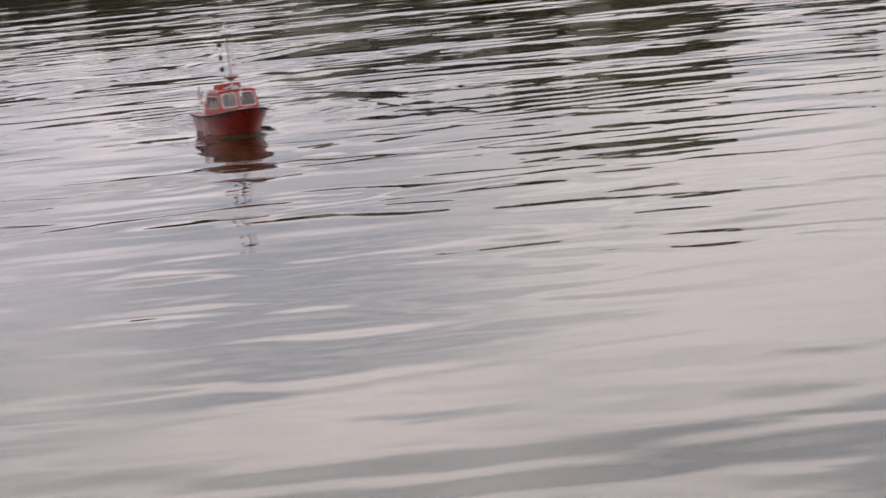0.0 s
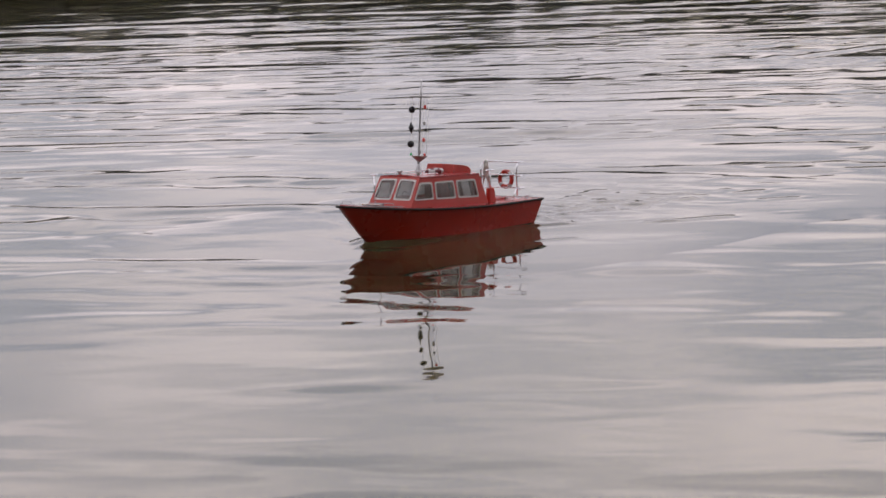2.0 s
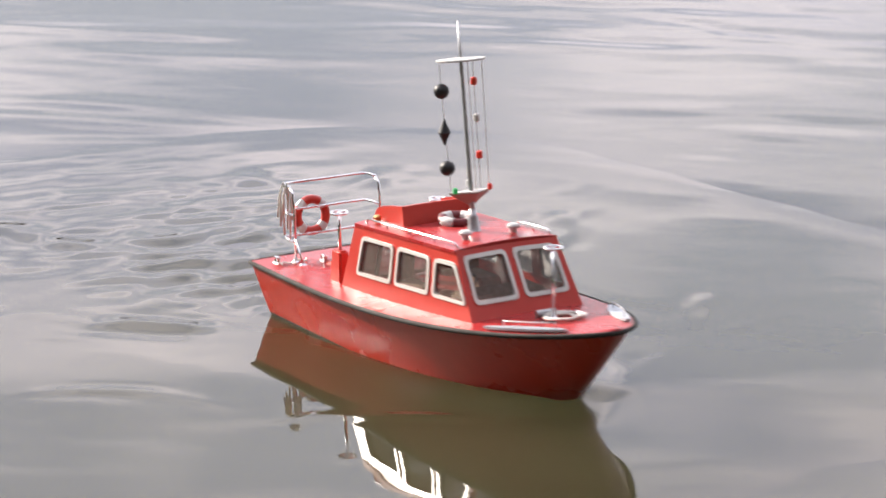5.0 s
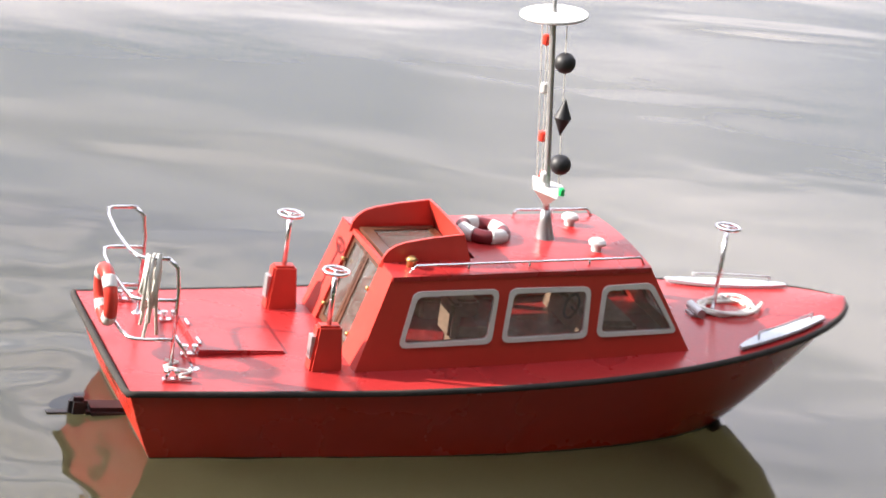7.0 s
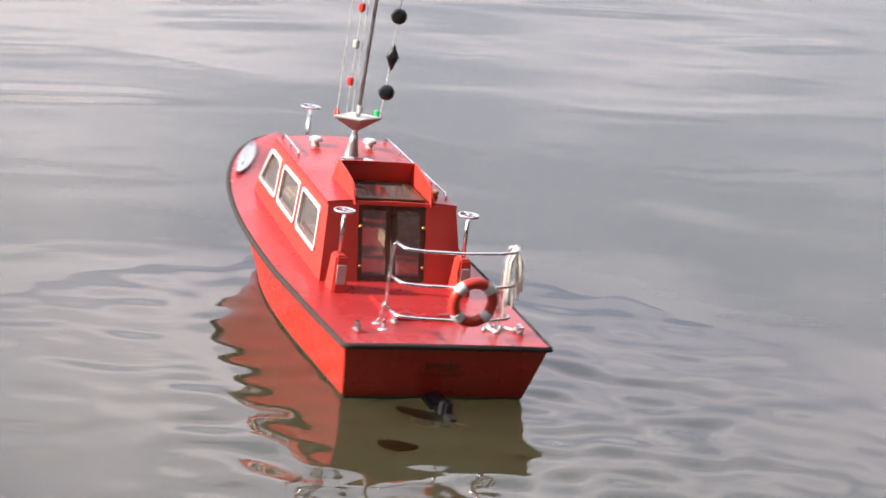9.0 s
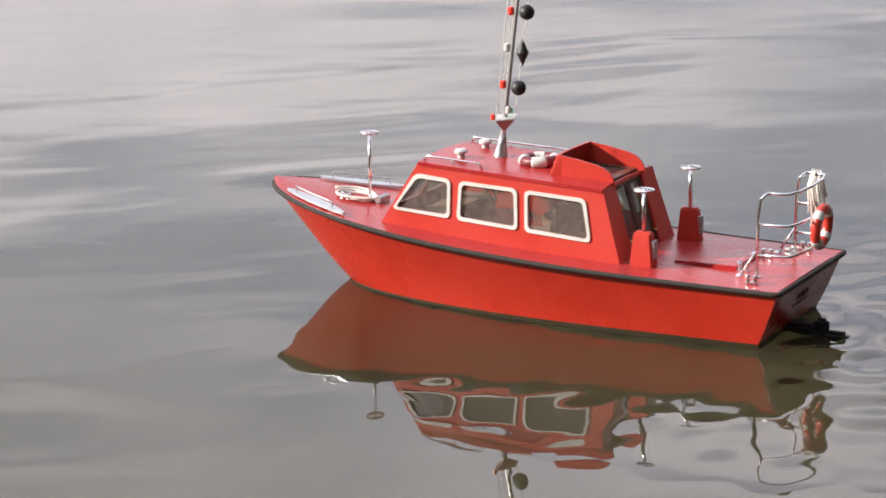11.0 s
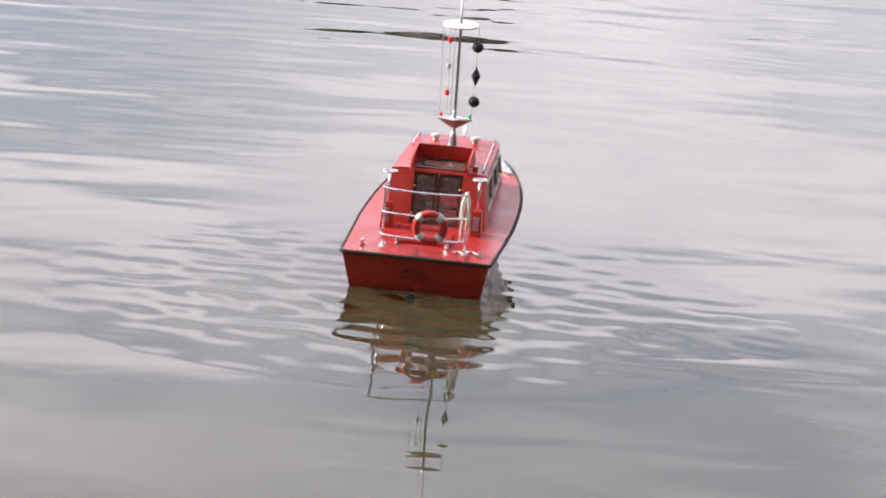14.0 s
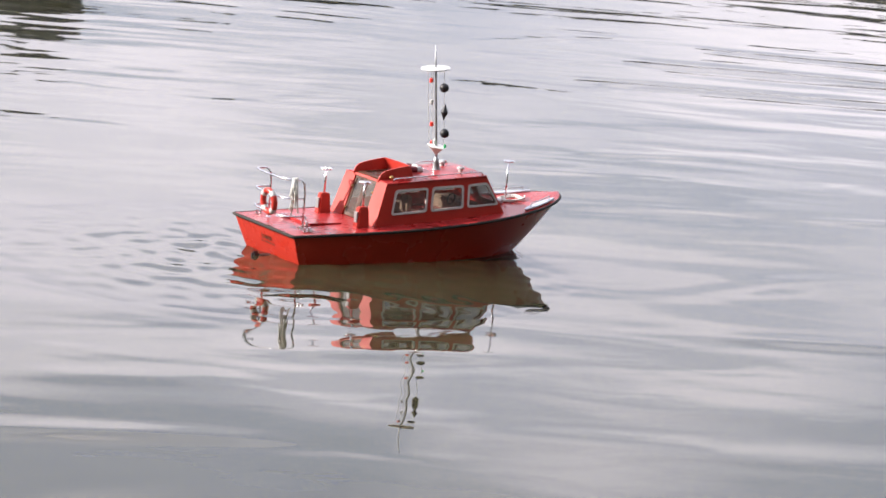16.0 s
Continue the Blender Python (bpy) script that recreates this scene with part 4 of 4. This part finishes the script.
    # outdrive and rudder at the transom
    d = Build().block((-0.012, -0.016, -0.05), (0.042, 0.018, 0.012), 0.005).block((-0.036, -0.010, -0.05), (-0.006, 0.010, 0.022), 0.005, 0.75).block((-0.070, -0.013, -0.03), (-0.020, 0.013, 0.003), 0.006, 0.8)
    d.done("outdrive", BLACK, boat, "black outdrive leg at the waterline")
    # faded name on the transom: bars only
    rng = random.Random(4)
    for row, (zc, half, hh) in enumerate(((0.060, 0.026, 0.008), (0.046, 0.034, 0.0035))):
        y = -half
        while y < half:
            w = rng.uniform(0.003, 0.008)
            z1, z2 = zc - hh * rng.uniform(0.6, 1), zc + hh * rng.uniform(0.5, 1)
            f = lambda zz: 0.041 * (1 - (zz / 0.098) ** 0.9) - 0.0026
            bar = Build()
            bar.add([(f(z1), y, z1), (f(z1), y + w * 0.6, z1), (f(z2), y + w, z2), (f(z2), y + w * 0.4, z2), (f(z1) + 0.004, y, z1), (f(z1) + 0.004, y + w * 0.6, z1), (f(z2) + 0.004, y + w, z2), (f(z2) + 0.004, y + w * 0.4, z2)],
                    [(0, 1, 2, 3), (4, 7, 6, 5), (0, 4, 5, 1), (1, 5, 6, 2), (2, 6, 7, 3), (3, 7, 4, 0)])
            bar.done("lettering", SCRIPT, boat, "faded dark lettering")
            y += w * 1.25


def make_bow_gear():
    # coil of white rope round the post
    c = Build()
    pts = []
    for k in range(90):
        a = 2 * math.pi * k / 30
        r = 0.024 + 0.0025 * math.sin(k * 0.7) + 0.012 * (k / 90) ** 2
        x, y = 0.828 + 0.010 * (k / 90) ** 2 + r * 1.2 * math.cos(a), 0.006 + r * math.sin(a)
        pts.append((x, y, deck_z(x) + 0.006 + 0.0022 * (k // 30)))
    c.tube(pts, 0.0026, 6)
    LOOSE.append(tagged(c.done("rope_coil", ROPE, None, "coil of white rope on the foredeck", smooth=True), category="rope"))
    w = Build().block((0.775, -0.012, deck_z(0.78)), (0.795, 0.012, deck_z(0.78) + 0.010), 0.003)
    w.lathe([(0.006, -0.018), (0.006, 0.018)], (0.785, 0, deck_z(0.78) + 0.011), 14, (0, 1, 0))
    w.done("anchor_winch", STEEL, boat, "small grey anchor winch")
    for s in (1, -1):
        xs = [0.795 + 0.145 * k / 14 for k in range(15)]
        o = [(x, deck_w(x) - 0.010) for x in xs]
        i = [(x, deck_w(x) - 0.010 - 0.026 * math.sin(math.pi * min(1, max(0, (k + 0.6) / 15.2))) ** 0.6) for k, x in enumerate(xs)]
        ring = o + i[::-1]
        Build().plate(ring, [], lambda a, b, d, s=s: (a, s * b, deck_z(a) + 0.0075 - d), 0.004).done("tread_plate", TREAD, boat, "pale blue-grey tread plate on the foredeck")
        g = Build()
        mid = [(x, deck_w(x) - 0.020, deck_z(x) + 0.017) for x in xs[3:13]]
        g.tube([(mid[0][0], s * mid[0][1], mid[0][2] - 0.012)] + [(x, s * y, z) for x, y, z in mid] + [(mid[-1][0], s * mid[-1][1], mid[-1][2] - 0.012)], 0.0013, 6)
        g.done("bow_handrail", STEEL, boat, "low thin handrail over the tread plate", smooth=True)


make_hull()
make_deck()
make_cabin()
make_posts()
make_mast()
make_roof_gear()
make_stern_gear()
make_bow_gear()


def motions():
    course = [
        (0.00, pose(-1.954, 14.093, 0, 0.16, 0.09, -73.00)),
        (0.25, pose(-1.840, 13.541, 0, 0.12, 0.12, -82.22)),
        (0.50, pose(-1.824, 13.004, 0, 0.15, -0.02, -91.01)),
        (0.75, pose(-1.889, 12.196, 0, 0.30, -0.39, -99.01)),
        (1.00, pose(-2.050, 11.436, 0, 0.52, -0.78, -106.58)),
        (1.50, pose(-2.404, 10.763, 0, 0.74, -0.79, -117.43)),
        (2.00, pose(-2.926, 9.618, 0, 0.39, -0.35, -113.53)),
        (2.50, pose(-3.343, 8.377, 0, 0.52, -0.60, -104.32)),
        (3.00, pose(-3.527, 7.307, 0, -0.12, 0.32, -94.47)),
        (3.50, pose(-3.465, 6.195, 0, -0.04, 0.18, -80.49)),
        (4.00, pose(-3.184, 5.310, 0, 0.00, 0.30, -65.13)),
        (4.50, pose(-2.671, 4.551, 0, 0.22, 0.93, -48.77)),
        (4.70, pose(-2.402, 4.280, 0, 0.22, 0.78, -42.37)),
        (5.00, pose(-2.005, 3.982, 0, 0.15, 0.54, -33.48)),
        (5.40, pose(-1.501, 3.728, 0, 0.00, 0.39, -23.19)),
        (5.80, pose(-0.944, 3.550, 0, -0.11, 0.35, -15.24)),
        (6.20, pose(-0.283, 3.373, 0, -0.08, 0.32, -9.58)),
        (6.50, pose(0.179, 3.217, 0, 0.10, 0.23, -4.49)),
        (6.80, pose(0.507, 3.108, 0, 0.48, 0.06, 3.80)),
        (7.00, pose(0.678, 3.104, 0, 0.69, -0.02, 10.52)),
        (7.50, pose(1.022, 3.235, 0, -0.71, 1.05, 23.83)),
        (8.00, pose(1.270, 3.386, 0, -0.51, 1.41, 37.70)),
        (8.50, pose(1.487, 3.650, 0, 0.19, 0.24, 57.26)),
        (9.00, pose(1.549, 3.896, 0, 0.27, 0.16, 86.88)),
        (9.50, pose(1.483, 4.010, 0, 0.33, 0.07, 110.19)),
        (10.00, pose(1.383, 4.081, 0, 0.27, -0.18, 122.67)),
        (10.20, pose(1.336, 4.100, 0, 0.36, -0.15, 126.61)),
        (10.60, pose(1.241, 4.147, 0, 0.75, 0.14, 133.87)),
        (11.00, pose(1.145, 4.206, 0, 1.23, 0.56, 139.57)),
        (11.40, pose(1.048, 4.269, 0, 1.56, 0.91, 142.75)),
        (11.80, pose(0.932, 4.343, 0, 1.52, 0.96, 142.76)),
        (12.10, pose(0.803, 4.439, 0, 1.10, 0.68, 140.67)),
        (12.30, pose(0.691, 4.547, 0, 0.58, 0.29, 138.27)),
        (12.50, pose(0.581, 4.683, 0, -0.01, -0.18, 134.50)),
        (13.00, pose(0.320, 5.026, 0, 0.07, -0.07, 118.76)),
        (13.50, pose(0.147, 5.492, 0, 0.13, 0.02, 105.69)),
        (14.00, pose(0.125, 6.048, 0, 0.25, -1.06, 82.58)),
        (14.50, pose(0.271, 6.455, 0, 0.63, -0.95, 62.35)),
        (15.00, pose(0.545, 6.789, 0, 1.07, -0.95, 44.18)),
        (15.50, pose(0.899, 7.071, 0, 0.58, -0.36, 36.81)),
        (16.00, pose(1.344, 7.329, 0, 1.42, -0.79, 24.37)),
    ]
    for thing in (boat, *LOOSE):
        walk(thing, course)
    walk(wake, [
        (0.00, pose(-1.954, 14.093, 0.0000, 0, 0, -73.00)),
        (0.25, pose(-1.840, 13.541, 0.0000, 0, 0, -82.22)),
        (0.50, pose(-1.824, 13.004, 0.0000, 0, 0, -91.01)),
        (0.75, pose(-1.889, 12.196, 0.0000, 0, 0, -99.01)),
        (1.00, pose(-2.050, 11.436, 0.0000, 0, 0, -106.58)),
        (1.50, pose(-2.404, 10.763, 0.0000, 0, 0, -117.43)),
        (2.00, pose(-2.926, 9.618, 0.0000, 0, 0, -113.53)),
        (2.50, pose(-3.343, 8.377, 0.0000, 0, 0, -104.32)),
        (3.00, pose(-3.527, 7.307, 0.0000, 0, 0, -94.47)),
        (3.50, pose(-3.465, 6.195, 0.0000, 0, 0, -80.49)),
        (4.00, pose(-3.184, 5.310, 0.0000, 0, 0, -65.13)),
        (4.50, pose(-2.671, 4.551, 0.0000, 0, 0, -48.77)),
        (4.70, pose(-2.402, 4.280, 0.0000, 0, 0, -42.37)),
        (5.00, pose(-2.005, 3.982, 0.0, 0, 0, -33.48)),
        (5.40, pose(-1.501, 3.728, -0.0002, 0, 0, -23.19)),
        (5.80, pose(-0.944, 3.550, -0.0004, 0, 0, -15.24)),
        (6.20, pose(-0.283, 3.373, -0.0060, 0, 0, -9.58)),
        (6.50, pose(0.179, 3.217, -0.0140, 0, 0, -4.49)),
        (6.80, pose(0.507, 3.108, -0.0220, 0, 0, 3.80)),
        (7.00, pose(0.678, 3.104, -0.0240, 0, 0, 10.52)),
        (7.50, pose(1.022, 3.235, -0.0260, 0, 0, 23.83)),
        (8.00, pose(1.270, 3.386, -0.0260, 0, 0, 37.70)),
        (8.50, pose(1.487, 3.650, -0.0260, 0, 0, 57.26)),
        (9.00, pose(1.549, 3.896, -0.0250, 0, 0, 86.88)),
        (9.50, pose(1.483, 4.010, -0.0250, 0, 0, 110.19)),
        (10.00, pose(1.383, 4.081, -0.0250, 0, 0, 122.67)),
        (10.20, pose(1.336, 4.100, -0.0250, 0, 0, 126.61)),
        (10.60, pose(1.241, 4.147, -0.0250, 0, 0, 133.87)),
        (11.00, pose(1.145, 4.206, -0.0250, 0, 0, 139.57)),
        (11.40, pose(1.048, 4.269, -0.0250, 0, 0, 142.75)),
        (11.80, pose(0.932, 4.343, -0.0250, 0, 0, 142.76)),
        (12.10, pose(0.803, 4.439, -0.0250, 0, 0, 140.67)),
        (12.30, pose(0.691, 4.547, -0.0250, 0, 0, 138.27)),
        (12.50, pose(0.581, 4.683, -0.0214, 0, 0, 134.50)),
        (13.00, pose(0.320, 5.026, -0.0152, 0, 0, 118.76)),
        (13.50, pose(0.147, 5.492, -0.0140, 0, 0, 105.69)),
        (14.00, pose(0.125, 6.048, -0.0140, 0, 0, 82.58)),
        (14.50, pose(0.271, 6.455, -0.0140, 0, 0, 62.35)),
        (15.00, pose(0.545, 6.789, -0.0140, 0, 0, 44.18)),
        (15.50, pose(0.899, 7.071, -0.0140, 0, 0, 36.81)),
        (16.00, pose(1.344, 7.329, -0.0140, 0, 0, 24.37)),
    ])
    walk(ripples, [
        (0.00, pose(-1.954, 14.093, -0.0300, 0, 0, -73.00)),
        (0.25, pose(-1.840, 13.541, -0.0297, 0, 0, -82.22)),
        (0.50, pose(-1.824, 13.004, -0.0294, 0, 0, -91.01)),
        (0.75, pose(-1.889, 12.196, -0.0292, 0, 0, -99.01)),
        (1.00, pose(-2.050, 11.436, -0.0289, 0, 0, -106.58)),
        (1.50, pose(-2.404, 10.763, -0.0283, 0, 0, -117.43)),
        (2.00, pose(-2.926, 9.618, -0.0278, 0, 0, -113.53)),
        (2.50, pose(-3.343, 8.377, -0.0272, 0, 0, -104.32)),
        (3.00, pose(-3.527, 7.307, -0.0267, 0, 0, -94.47)),
        (3.50, pose(-3.465, 6.195, -0.0261, 0, 0, -80.49)),
        (4.00, pose(-3.184, 5.310, -0.0256, 0, 0, -65.13)),
        (4.50, pose(-2.671, 4.551, -0.0250, 0, 0, -48.77)),
        (4.70, pose(-2.402, 4.280, -0.0248, 0, 0, -42.37)),
        (5.00, pose(-2.005, 3.982, -0.0244, 0, 0, -33.48)),
        (5.40, pose(-1.501, 3.728, -0.0240, 0, 0, -23.19)),
        (5.80, pose(-0.944, 3.550, -0.0200, 0, 0, -15.24)),
        (6.20, pose(-0.283, 3.373, -0.0120, 0, 0, -9.58)),
        (6.50, pose(0.179, 3.217, -0.0040, 0, 0, -4.49)),
        (6.80, pose(0.507, 3.108, -0.0010, 0, 0, 3.80)),
        (7.00, pose(0.678, 3.104, -0.0008, 0, 0, 10.52)),
        (7.50, pose(1.022, 3.235, -0.0006, 0, 0, 23.83)),
        (8.00, pose(1.270, 3.386, -0.0006, 0, 0, 37.70)),
        (8.50, pose(1.487, 3.650, -0.0007, 0, 0, 57.26)),
        (9.00, pose(1.549, 3.896, -0.0010, 0, 0, 86.88)),
        (9.50, pose(1.483, 4.010, -0.0010, 0, 0, 110.19)),
        (10.00, pose(1.383, 4.081, -0.0014, 0, 0, 122.67)),
        (10.20, pose(1.336, 4.100, -0.0014, 0, 0, 126.61)),
        (10.60, pose(1.241, 4.147, -0.0014, 0, 0, 133.87)),
        (11.00, pose(1.145, 4.206, -0.0014, 0, 0, 139.57)),
        (11.40, pose(1.048, 4.269, -0.0014, 0, 0, 142.75)),
        (11.80, pose(0.932, 4.343, -0.0014, 0, 0, 142.76)),
        (12.10, pose(0.803, 4.439, -0.0014, 0, 0, 140.67)),
        (12.30, pose(0.691, 4.547, -0.0014, 0, 0, 138.27)),
        (12.50, pose(0.581, 4.683, -0.0014, 0, 0, 134.50)),
        (13.00, pose(0.320, 5.026, -0.0010, 0, 0, 118.76)),
        (13.50, pose(0.147, 5.492, -0.0008, 0, 0, 105.69)),
        (14.00, pose(0.125, 6.048, -0.0007, 0, 0, 82.58)),
        (14.50, pose(0.271, 6.455, -0.0005, 0, 0, 62.35)),
        (15.00, pose(0.545, 6.789, -0.0003, 0, 0, 44.18)),
        (15.50, pose(0.899, 7.071, -0.0002, 0, 0, 36.81)),
        (16.00, pose(1.344, 7.329, 0.0000, 0, 0, 24.37)),
    ])
    walk(water, [(0.0, pose(0, 0, 0)), (8.0, pose(-1.24, -0.4, 0)), (16.0, pose(-2.48, -0.8, 0))])


motions()
